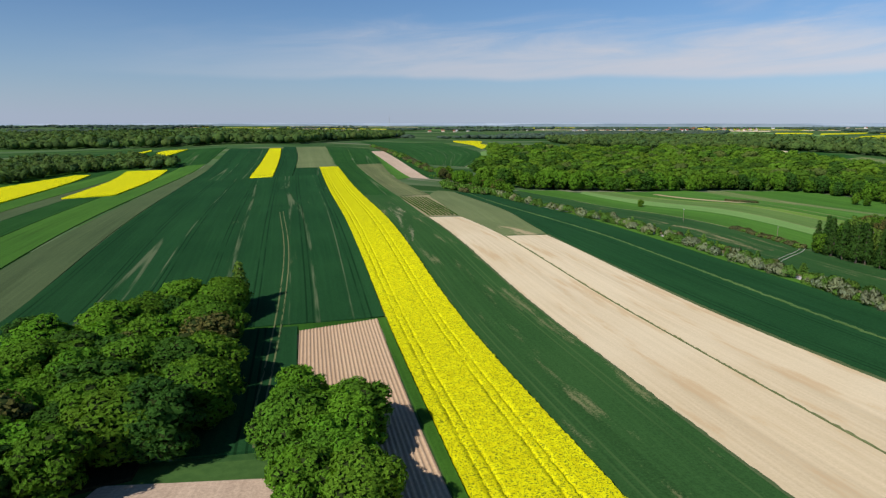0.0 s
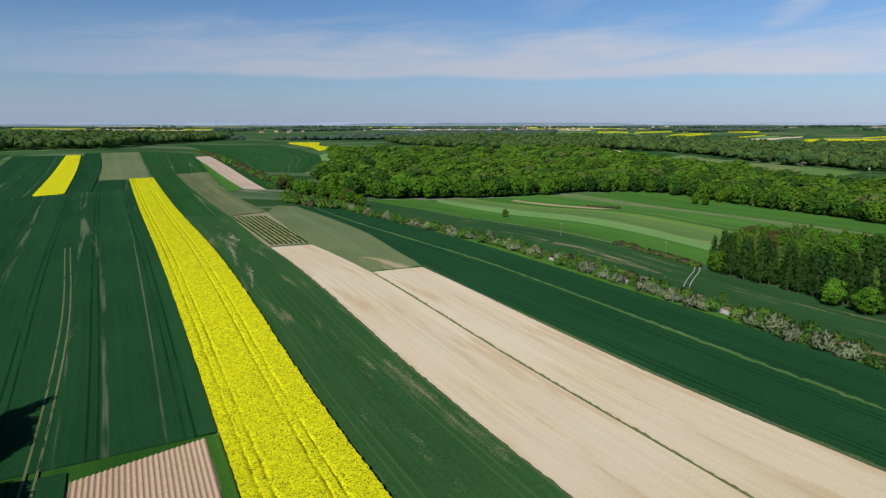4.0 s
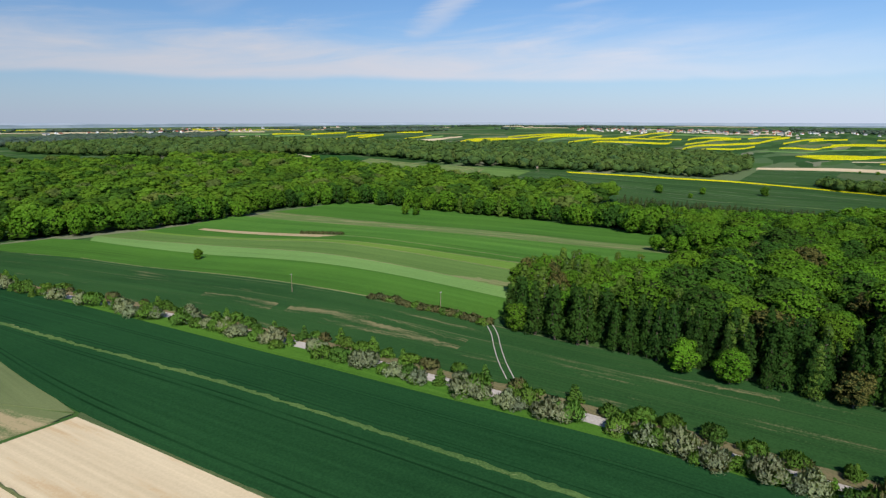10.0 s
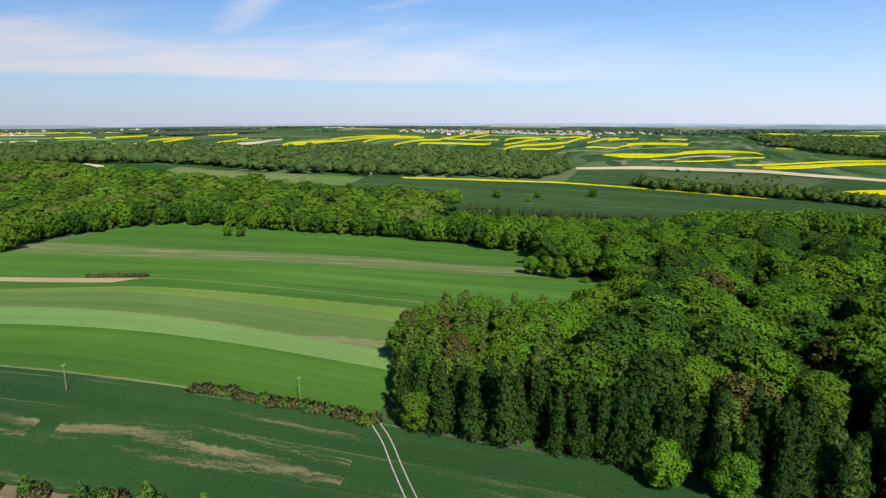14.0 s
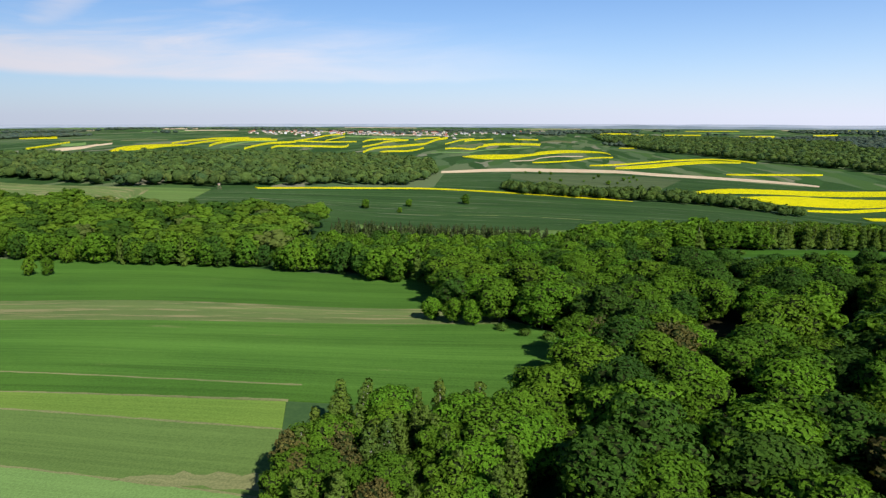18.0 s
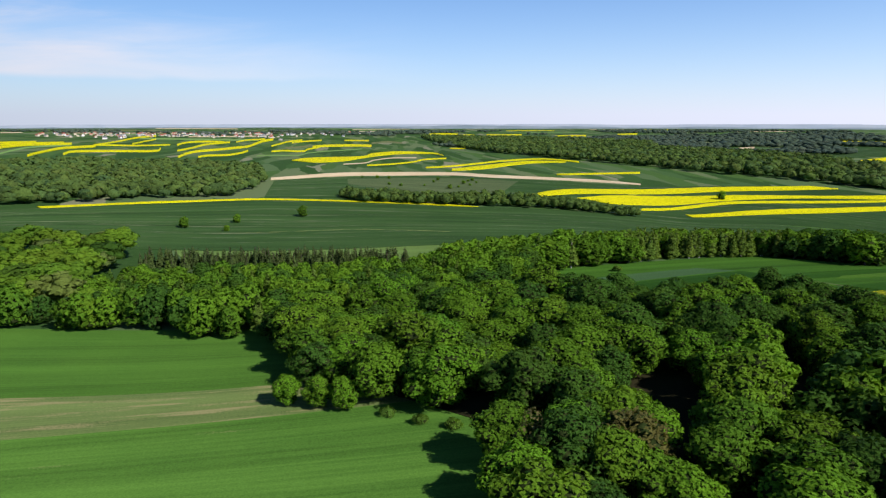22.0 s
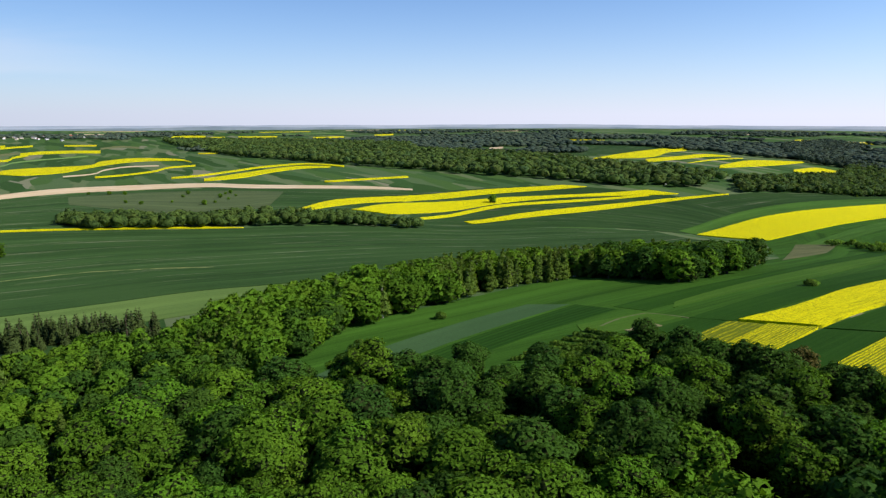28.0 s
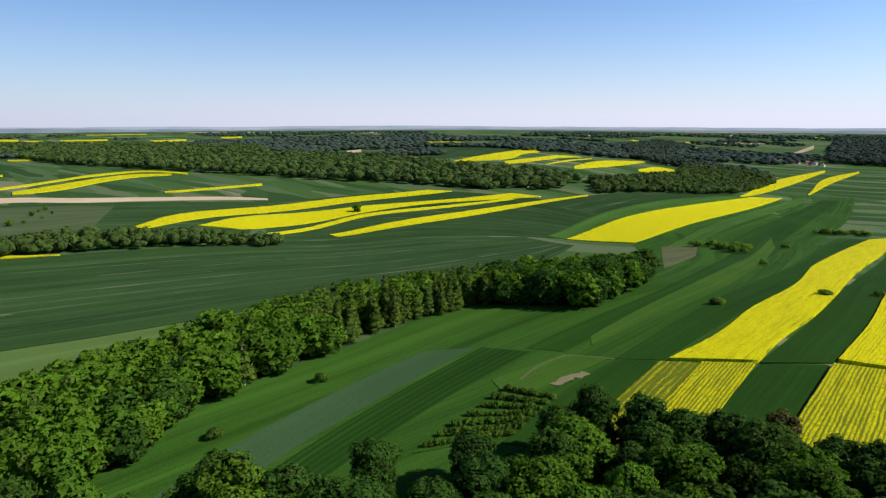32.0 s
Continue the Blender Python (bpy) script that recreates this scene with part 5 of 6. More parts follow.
def crown_mesh(name, kind, cards, size, material, seed):
    """A crown: lobes filled with shade, clothed in many small tilted leaf clumps."""
    rng = np.random.default_rng(seed)
    lobes = lobes_of(kind, rng)
    flat = 0.55 if kind == "spruce" else 0.9
    vs, fs, ns = [], [], []
    bulk = {"round": slice(None) if cards > 1000 else slice(24, None), "ring": slice(None), "tall": slice(22, None)}.get(kind, slice(None, None, 2 if kind == "bush" else 1))
    for x, y, z, r in lobes[bulk]:
        ns.append(ICO_V)
        d = ICO_V * (r * {"round": 0.84, "ring": 0.96}.get(kind, 0.8)) * (1 + 0.12 * rng.standard_normal((len(ICO_V), 1)))
        d[:, 2] *= flat
        fs.append(ICO_F + len(vs) * len(ICO_V))
        vs.append(d + (x, y, z))
    core_v, core_f = np.concatenate(vs), np.concatenate(fs)
    pick = rng.choice(len(lobes), cards * 2, p=lobes[:, 3] ** 2 / (lobes[:, 3] ** 2).sum())
    n = rng.standard_normal((len(pick), 3))
    n[:, 2] += 0.35
    n /= np.linalg.norm(n, axis=1)[:, None]
    ragged = {"bush": (0.75, 1.3), "tall": (0.75, 1.22), "round": (0.84, 1.22)}.get(kind, (0.93, 1.12))
    rad = lobes[pick, 3] * rng.uniform(*ragged, len(pick))
    c = lobes[pick, :3] + n * rad[:, None] * (1, 1, flat)
    inside = np.zeros(len(c), bool)
    for i, (x, y, z, r) in enumerate(lobes):
        q = (c - (x, y, z)) / (1, 1, flat)
        inside |= (np.linalg.norm(q, axis=1) < r * 0.80) & (pick != i)
    c, n = c[~inside][:cards], n[~inside][:cards]
    t = np.cross(n + rng.normal(0, 0.3, n.shape), rng.standard_normal(n.shape))
    t /= np.linalg.norm(t, axis=1)[:, None]
    if kind in ("tall", "spruce"):
        t[:, 2] -= 0.5
    if kind == "tall":
        t = 0.45 * t + (0, 0, 0.75)
    if kind == "bush":
        t = 0.5 * t + 0.5 * n + (0, 0, 0.8)
    nn = n + rng.normal(0, 0.2, n.shape)
    b = np.cross(nn, t)
    b /= np.linalg.norm(b, axis=1)[:, None]
    s = size * rng.uniform(0.6, 1.35, len(c))[:, None]
    lift = n * s * rng.uniform(-0.1, 0.32, (len(c), 1))
    clump = outward(np.stack([c - t * s * 0.55 - b * s * 0.45, c + t * s * 0.75 + lift, c - t * s * 0.25 + b * s * 0.62], 1), n)
    card_v = clump.reshape(-1, 3)
    tri = np.arange(len(card_v)).reshape(-1, 3)
    dome = c - (0, 0, {"round": 6.2, "ring": 5.5, "bush": 0.6}.get(kind, 0.0))
    if kind in ("tall", "spruce"):
        dome[:, 2] = 0.5 * np.hypot(dome[:, 0], dome[:, 1])
    dome /= np.linalg.norm(dome, axis=1)[:, None] + 1e-9
    soft = 0.7 * n + 0.45 * dome + rng.normal(0, 0.34 if kind == "round" else 0.22, n.shape) + (0, 0, 0.1)
    soft /= np.linalg.norm(soft, axis=1)[:, None]
    shade = np.r_[np.concatenate(ns), np.repeat(soft, 3, axis=0)]
    me = mesh_of(name, np.r_[core_v, card_v], np.r_[core_f, tri + len(core_v)], material, normals=shade)
    SHADES[me.name] = shade
    # core lobes take the painted shade colour, leaf clumps keep their own
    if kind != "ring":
        me.materials.append(CROWN_SHADE)
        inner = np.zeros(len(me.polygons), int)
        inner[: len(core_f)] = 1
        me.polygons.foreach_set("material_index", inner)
    return me


def trunk_mesh(kind, seed, material):
    """A tapered trunk with a few limbs."""
    rng = np.random.default_rng(seed)
    vs, fs = [], []

    def limb(p, q, r0, r1, sides=7):
        p, q = np.array(p, float), np.array(q, float)
        d = (q - p) / np.linalg.norm(q - p)
        u = np.cross(d, (0.3, 0.9, 0.1))
        u /= np.linalg.norm(u)
        w = np.cross(d, u)
        base = sum(len(a) for a in vs)
        for s, r in ((0, r0), (0.5, (r0 + r1) / 2), (1, r1)):
            ang = np.linspace(0, 2 * math.pi, sides, endpoint=False)[:, None]
            bend = u * (0.06 * np.linalg.norm(q - p) * math.sin(math.pi * s))
            vs.append(p + (q - p) * s + bend + r * (np.cos(ang) * u + np.sin(ang) * w))
        for row in range(2):
            for i in range(sides):
                j = (i + 1) % sides
                o = base + row * sides
                fs.append((o + i, o + j, o + sides + j, o + sides + i))

    top = {"ring": 8.0, "round": 9.5, "tall": 12.0, "spruce": 12.5, "bush": 1.3}[kind]
    r = 0.05 if kind == "bush" else 0.24
    limb((0, 0, -0.4), (0, 0, top), r * 1.4, r * 0.35)
    for i in range(3 if kind in ("tall", "spruce") else 6):
        a = rng.uniform(0, 6.283)
        h = top * rng.uniform(0.25, 0.7)
        reach = 0.9 if kind in ("tall", "spruce", "bush") else 2.6
        limb((0, 0, h), (reach * math.cos(a), reach * math.sin(a), h + 0.9 * reach), r * 0.5, r * 0.15, 5)
    return mesh_of("trunk", np.concatenate(vs), np.array(fs), material, True)


PROTOS = {}


def proto(key, name, kind, cards, size, leaf, bark, label, category, count=3):
    PROTOS[key] = []
    for i in range(count):
        seed = sum(ord(ch) for ch in key) * 7 + i
        base = new(name)
        tagged(base, label=label, category=category)
        part("trunk", trunk_mesh(kind, seed, bark), base)
        part("crown", crown_mesh("crown", kind, cards, size, leaf, seed), base)
        PROTOS[key].append(base)


proto("nearbroad", "broadleaf_tree", "round", 4200, 0.50, LEAF, BARK, "round-crowned broadleaf tree in fresh green leaf", "tree", 3)
proto("neardark", "broadleaf_tree", "round", 4200, 0.50, LEAF_DARK, BARK, "dark green broadleaf tree with a dense crown", "tree", 2)
proto("nearbright", "broadleaf_tree", "round", 4200, 0.50, LEAF_BRIGHT, BARK, "bright light-green young broadleaf tree", "tree", 2)
proto("broad", "broadleaf_tree", "round", 3800, 0.46, LEAF, BARK, "round-crowned broadleaf tree in fresh green leaf", "tree", 4)
proto("dark", "broadleaf_tree", "round", 3800, 0.46, LEAF_DARK, BARK, "dark green broadleaf tree with a dense crown", "tree", 3)
proto("bright", "broadleaf_tree", "round", 3800, 0.46, LEAF_BRIGHT, BARK, "bright light-green young broadleaf tree", "tree", 2)
proto("brown", "broadleaf_tree", "round", 1700, 0.52, LEAF_BROWN, BARK, "bronze-brown tree just coming into leaf", "tree", 2)
proto("bare", "broadleaf_tree", "round", 900, 0.42, RUSTY, BARK, "half-bare brown tree with thin twigs", "tree", 2)
proto("birch", "birch_tree", "tall", 1500, 0.52, LEAF_BIRCH, BIRCHBARK, "slender birch with thin olive-green leaves", "tree", 3)
proto("alder", "alder_tree", "tall", 1500, 0.46, LEAF_ALDER, BARK, "narrow dark green tree in a dense row", "tree", 3)
proto("mid", "broadleaf_tree", "round", 850, 1.0, LEAF, BARK, "round-crowned broadleaf tree at the wood's edge", "tree", 3)
proto("midbirch", "birch_tree", "tall", 600, 0.92, LEAF_BIRCH, BIRCHBARK, "slender pale green tree in a shelter wood", "tree", 3)
proto("middark", "broadleaf_tree", "round", 850, 1.0, LEAF_DARK, BARK, "dark broadleaf tree in a shelter wood", "tree", 2)
proto("spruce", "spruce_tree", "spruce", 300, 0.85, NEEDLE, BARK, "young dark spruce in a plantation row", "tree", 2)
proto("ring", "broadleaf_tree", "ring", 260, 1.05, LEAF_RING, BARK, "broadleaf tree in a distant wood", "tree", 4)
proto("ringdark", "broadleaf_tree", "ring", 260, 1.05, LEAF_RINGDARK, BARK, "broadleaf tree in a distant wood", "tree", 3)
proto("ringbirch", "broadleaf_tree", "ring", 260, 1.05, LEAF_RINGPALE, BARK, "broadleaf tree in a distant wood", "tree", 2)
proto("bush", "bush", "bush", 950, 0.25, BUSHLEAF, BARK, "leafy green bush of a field hedge", "bush", 4)
proto("upright", "bush", "tall", 620, 0.85, BUSHLEAF, BARK, "tall upright leafy shrub of a field hedge", "bush", 3)
proto("lowbush", "bush", "bush", 190, 0.52, BUSHLEAF, BARK, "low leafy green bush", "bush", 3)
proto("south", "broadleaf_tree", "round", 950, 0.90, LEAF, BARK, "broadleaf tree deep in the wood", "tree", 3)
proto("southdark", "broadleaf_tree", "round", 950, 0.90, LEAF_DARK, BARK, "dark broadleaf tree deep in the wood", "tree", 2)
proto("southbright", "broadleaf_tree", "round", 950, 0.90, LEAF_BRIGHT, BARK, "bright broadleaf tree deep in the wood", "tree", 2)
proto("blossom", "flowering_bush", "bush", 950, 0.25, BLOSSOM, BARK, "silvery grey-green hedge bush with whitish blossom", "bush", 3)
proto("brownbush", "bush", "bush", 300, 0.40, RUSTY, BARK, "low brownish half-leafless field shrub", "bush", 2)


def plant(key, x, y, size=1.0, wide=1.0, group="", rng=RNG):
    src = PROTOS[key][int(rng.integers(len(PROTOS[key])))]
    m = pose(x, y, float(height(x, y)) - 0.05, 0, 0, float(rng.uniform(0, 360))) @ Matrix.Diagonal((size * wide, size * wide, size, 1))
    ob = copy_thing(src, m)
    return tagged(ob, group=group)


def inside(poly, x, y):
    p = np.array(poly, float)
    x, y = np.asarray(x), np.asarray(y)
    hit = np.zeros(x.shape, bool)
    for (x1, y1), (x2, y2) in zip(p, np.roll(p, -1, axis=0)):
        hit ^= ((y1 > y) != (y2 > y)) & (x < (x2 - x1) * (y - y1) / (y2 - y1 + 1e-12) + x1)
    return hit


def spots(poly, gap, seed, jitter=0.32):
    """Uneven points inside an outline, about gap metres apart."""
    rng = np.random.default_rng(seed)
    p = np.array(poly, float)
    gx, gy = np.meshgrid(np.arange(p[:, 0].min(), p[:, 0].max() + gap, gap), np.arange(p[:, 1].min(), p[:, 1].max() + gap, gap * 0.9))
    gx = gx + (np.arange(gx.shape[0])[:, None] % 2) * gap * 0.5
    x = (gx + rng.normal(0, gap * jitter, gx.shape)).ravel()
    y = (gy + rng.normal(0, gap * jitter, gy.shape)).ravel()
    keep = inside(poly, x, y)
    return np.stack([x[keep], y[keep]], 1)


def wood(poly, gap, mix, seed, group, lo=0.85, hi=1.2, wide=1.0, gully=()):
    """Single trees over an outline. mix: kinds with their shares; no tree stands within 5 m of the gully line."""
    dry = run_of(gully, 12) if gully else np.full((1, 2), 1e6)
    rng = np.random.default_rng(seed)
    keys, share = list(mix), np.array(list(mix.values()), float)
    for x, y in spots(poly, gap, seed):
        if np.hypot(dry[:, 0] - x, dry[:, 1] - y).min() < 4.8:
            continue
        plant(str(rng.choice(keys, p=share / share.sum())), float(x), float(y), float(rng.uniform(lo, hi)), wide * float(rng.uniform(0.9, 1.15)), group, rng)


def tone_trees(me, values):
    """A number from 0 to 1 for each tree of a joined wood, by which its leaves vary."""
    me.attributes.new("tree", "FLOAT", "POINT").data.foreach_set("value", values)


def grove(poly, gap, mix, seed, label, lo=0.85, hi=1.2, wide=1.0):
    """Like wood(), but joined into one mesh for each kind of leaf."""
    rng = np.random.default_rng(seed)
    keys, share = list(mix), np.array(list(mix.values()), float)
    heaps = {}
    for x, y in spots(poly, gap, seed):
        key = str(rng.choice(keys, p=share / share.sum()))
        src = PROTOS[key][int(rng.integers(len(PROTOS[key])))]
        s, w, a = float(rng.uniform(lo, hi)), wide * float(rng.uniform(0.9, 1.15)), float(rng.uniform(0, 6.283))
        heaps.setdefault(key, []).append((src, x, y, s, w, a))
    for key, trees in heaps.items():
        vs, fs, ns, own, slot, base = [], [], [], [], [], 0
        for src, x, y, s, w, a in trees:
            me = [c for c in src.children if c.name.startswith("crown")][0].data
            v = np.empty(len(me.vertices) * 3)
            me.vertices.foreach_get("co", v)
            v = v.reshape(-1, 3)
            n = SHADES[me.name]
            own.append(np.full(len(v), rng.uniform()))
            slot.append(np.empty(len(me.polygons), int))
            me.polygons.foreach_get("material_index", slot[-1])
            f = np.empty(len(me.loops), int)
            me.loops.foreach_get("vertex_index", f)
            turn = np.array([[math.cos(a), -math.sin(a), 0], [math.sin(a), math.cos(a), 0], [0, 0, 1]])
            vs.append((v * (s * w, s * w, s)) @ turn.T + (x, y, float(height(x, y))))
            ns.append(n @ turn.T)
            fs.append(f.reshape(-1, 3) + base)
            base += len(v)
        leaf = [c for c in trees[0][0].children if c.name.startswith("crown")][0].data.materials[0]
        me = mesh_of("woodland", np.concatenate(vs), np.concatenate(fs), leaf, normals=np.concatenate(ns))
        tone_trees(me, np.concatenate(own))
        me.materials.append(CROWN_SHADE)
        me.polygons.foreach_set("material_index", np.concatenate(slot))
        tagged(new("woodland", me), label=label, category="woodland", kind="stuff")


def forest(points, material, label, seed, tall=12.0, wide=4.0, cards=60, size=2.2, name="woodland"):
    """Many trees joined, for woods that nobody could count: lobed crowns with leaf clumps."""
    rng = np.random.default_rng(seed)
    n = len(points)
    zs = height(points[:, 0], points[:, 1])
    swell = 1 + 0.14 * np.sin(points[:, 0] / 19.0 + 1.3 * np.sin(points[:, 1] / 31.0)) * np.sin(points[:, 1] / 23.0)
    h = tall * rng.uniform(0.72, 1.2, n) * swell
    w = wide * rng.uniform(0.8, 1.25, n)
    vs, fs, ns, base = [], [], [], 0
    for k in range(3 if cards > 20 else 2):
        off = rng.normal(0, 0.35, (n, 2)) * w[:, None] * (k > 0)
        r = w * (1.0, 0.75, 0.7)[k]
        cz = zs + h * (0.56, 0.72, 0.66)[k]
        bump = 1 + 0.08 * rng.standard_normal((n, len(ICO_V), 1))
        v = ICO_V[None] * bump * np.stack([r, r, h * (0.42, 0.26, 0.26)[k]], 1)[:, None, :]
        v[..., 0] += (points[:, 0] + off[:, 0])[:, None]
        v[..., 1] += (points[:, 1] + off[:, 1])[:, None]
        v[..., 2] += cz[:, None]
        vs.append(v.reshape(-1, 3))
        ns.append(np.tile(ICO_V, (n, 1)))
        fs.append((ICO_F[None] + (np.arange(n) * len(ICO_V))[:, None, None]).reshape(-1, 3) + base)
        base += n * len(ICO_V)
        if cards < 10:
            break
    if cards:
        m = n * cards
        d = rng.standard_normal((m, 3))
        d[:, 2] = np.abs(d[:, 2]) * 1.1 - 0.25
        d /= np.linalg.norm(d, axis=1)[:, None]
        own = np.repeat(np.arange(n), cards)
        lump = 1 + 0.16 * np.sin(d[:, 0] * 5 + own) * np.sin(d[:, 1] * 5 + 1.7 * own)
        c = np.stack([points[own, 0], points[own, 1], zs[own] + h[own] * 0.55], 1)
        c = c + d * np.stack([w[own] * 1.12, w[own] * 1.12, h[own] * 0.43], 1) * (lump * rng.uniform(0.9, 1.1, m))[:, None]
        t = np.cross(d + rng.normal(0, 0.25, d.shape), rng.standard_normal(d.shape))
        t /= np.linalg.norm(t, axis=1)[:, None]
        b = np.cross(d + rng.normal(0, 0.22, d.shape), t)
        b /= np.linalg.norm(b, axis=1)[:, None]
        s = size * rng.uniform(0.6, 1.3, m)[:, None]
        clump = outward(np.stack([c - t * s * 0.6 - b * s * 0.45, c + t * s * 0.75 + d * s * 0.25, c - t * s * 0.25 + b * s * 0.65], 1), d)
        vs.append(clump.reshape(-1, 3))
        soft = d + rng.normal(0, 0.3, d.shape)
        ns.append(np.repeat(soft / np.linalg.norm(soft, axis=1)[:, None], 3, axis=0))
        fs.append(np.arange(m * 3).reshape(-1, 3) + base)
    me = mesh_of(name, np.concatenate(vs), np.concatenate(fs), material, normals=np.concatenate(ns))
    tone = rng.uniform(0, 1, n)
    heaps = [np.repeat(tone, len(ICO_V))] * ((len(me.vertices) - 3 * n * cards) // (n * len(ICO_V))) + [np.repeat(tone, 3 * cards)]
    tone_trees(me, np.concatenate(heaps))
    return tagged(new(name, me), label=label, category="woodland", kind="stuff")


# copse by the ploughed field
COPSE = [(-75, 66), (-40, 70), (-36, 84), (-27, 92), (-22, 104), (-22, 125), (-24, 150), (-27, 178), (-36, 176), (-46, 160), (-60, 148), (-72, 130)]
wood(COPSE, 8.0, {"nearbroad": 5, "neardark": 1.5, "nearbright": 1.2, "brown": 0.3}, 11, "trees of the copse", 0.75, 1.0, 1.35)
plant("birch", -26, 180, 1.0, 1.5, "trees of the copse")
wood([(-10, 70), (5, 68), (5, 96), (-1, 108), (-9, 104)], 5.6, {"nearbroad": 3, "nearbright": 1.5}, 12, "trees on the ploughed field", 0.72, 0.9, 1.25)
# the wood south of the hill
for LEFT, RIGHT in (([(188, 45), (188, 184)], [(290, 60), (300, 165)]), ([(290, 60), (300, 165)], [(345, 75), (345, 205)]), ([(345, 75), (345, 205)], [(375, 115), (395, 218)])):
    tagged(field("forest_floor", LEFT, RIGHT, FLOOR, "dark leaf litter under the wood, deepened for shade", 0.5, 6), category="forest floor", kind="structure")
tagged(field("forest_floor", [(-70, 75), (-62, 140)], [(-30, 90), (-30, 165)], FLOOR, "dark leaf litter under the copse, deepened for shade", 0.6, 5), category="forest floor", kind="structure")
for x, y in ((285, 167), (283, 158), (281, 151)):
    plant("bare", x, y, 0.95, 1.1, "trees of the south wood")
SOUTH_EDGE = [(177, 40), (178, 130), (179, 146), (181, 180), (185, 212), (190, 212), (194, 190), (194, 130), (194, 40)]
wood(SOUTH_EDGE, 4.1, {"alder": 9, "birch": 1.0}, 21, "trees of the south wood", 0.86, 1.16, 1.0)
wood([(188, 190), (189, 214), (205, 222), (222, 226), (244, 226), (250, 222), (246, 205), (246, 186), (230, 184), (205, 186)], 5.6, {"birch": 5, "alder": 0.6, "broad": 1.4, "bright": 1.2}, 22, "trees of the south wood", 0.72, 0.96, 1.35)
for x, y in ((222, 225), (216, 221), (226, 219), (219, 216), (209, 208)):
    plant("brown", x, y, 0.86, 0.95, "trees of the south wood")
for x, y, k in ((178.5, 163, "bright"), (178.0, 153, "bright"), (184, 208, "broad"), (178.5, 131, "brown")):
    plant(k, x, y, 0.62, 1.15, "trees of the south wood")
SOUTH_NEAR = [(199, 110), (199, 184), (205, 184), (232, 182), (258, 184), (276, 176), (296, 172), (304, 166), (322, 196), (336, 206), (345, 214), (345, 120), (330, 110)]
SOUTH_DEEP = [(199, 40), (199, 110), (330, 110), (300, 90), (290, 42), (230, 36)]
SOUTH_FAR = [(345, 214), (368, 222), (392, 226), (410, 210), (425, 170), (410, 134), (345, 120)]
SOUTH_RIM = [(345, 120), (410, 134), (390, 113), (370, 100), (364, 72), (345, 56), (318, 46), (290, 40), (300, 90)]
for x, y, s in ((371, 73, 1.0), (366, 66, 1.1), (358, 62, 1.05), (350, 60, 1.1), (343, 57, 1.0), (335, 53, 1.05), (326, 51, 0.95), (318, 50, 1.0), (378, 92, 0.95), (388, 108, 1.0)):
    plant("dark", x, y, s, 1.1, "trees of the south wood")
plant("brown", 338, 43, 0.85, 1.0, "trees of the south wood")
MIX = {"broad": 5, "dark": 3.0, "bright": 1.6, "birch": 0.5, "brown": 0.25}
wood(SOUTH_NEAR, 10.0, MIX, 23, "trees of the south wood", 0.70, 1.25, 1.36, [(294, 146), (310, 128), (326, 104)])
grove(SOUTH_DEEP, 9.8, {"south": 5, "southdark": 3.0, "southbright": 1.5}, 26, "deep broadleaf wood with round crowns", 0.72, 1.22, 1.4)
# more dark leaves in this mix, standing in for the rim's shaded side
grove(SOUTH_RIM, 9.2, {"broad": 3.0, "dark": 4.0, "bright": 0.5}, 25, "broadleaf trees on the wood's southern rim, darkened for shade", 0.75, 1.15, 1.25)
grove(SOUTH_FAR, 9.6, {"broad": 5, "dark": 3.0, "bright": 1.6}, 24, "dense broadleaf wood with round crowns", 0.70, 1.25, 1.36)
for x, y in ((331, 218), (327, 210.5), (324, 203.5)):
    plant("bright", x, y, 0.66, 1.05, "young trees at the field corner")
for x, y in ((318, 194), (312, 187), (308, 180), (333, 212)):
    plant("bush", x, y, 1.0, 1.0, "shrubs at the field corner")
# the wood that rings the hill
RING_EDGE = [(128, 520), (180, 503), (250, 490), (312, 499), (340, 515), (398, 520), (438, 503), (446, 470), (446, 400), (432, 330), (420, 285), (396, 240), (392, 228), (404, 226), (432, 284), (446, 328), (460, 400), (462, 476), (448, 520), (398, 536), (335, 530), (310, 514), (250, 505), (182, 518), (130, 536)]
grove(RING_EDGE, 8.0, {"mid": 6, "middark": 1.5, "midbirch": 1.0}, 31, "leafy edge of the wood round the hill", 0.8, 1.25, 1.1)
RING = [(132, 538), (182, 520), (250, 507), (310, 516), (335, 532), (398, 538), (450, 522), (464, 476), (462, 400), (448, 328), (434, 284), (440, 302), (470, 324), (520, 328), (585, 336), (585, 480), (578, 560), (580, 700), (590, 850), (480, 900), (330, 1000), (250, 980), (190, 720), (140, 610)]
grove(RING, 14.5, {"ring": 6, "ringdark": 2, "ringbirch": 0.9}, 32, "dense fresh green mixed woodland round the hill", 0.85, 1.45, 1.6)
grove([(408, 226), (412, 172), (424, 150), (450, 146), (488, 158), (497, 200), (505, 260), (512, 322), (470, 320), (440, 298)], 7.6, {"mid": 5, "middark": 1.5, "midbirch": 1.5}, 33, "low broadleaf wood before the plantation", 0.6, 0.85, 1.25)
for x, y in ((416, 440), (418.5, 431)):
    plant("mid", x, y, 0.75, 0.9, "pair of trees on the hill's edge")
grove([(440, 156), (446, 128), (456, 118), (474, 108), (500, 118), (506, 150), (488, 168), (462, 166)], 6.5, {"mid": 4, "midbirch": 2, "middark": 1}, 34, "trees joining the wood to the shelter belt", 0.7, 0.95, 1.2)
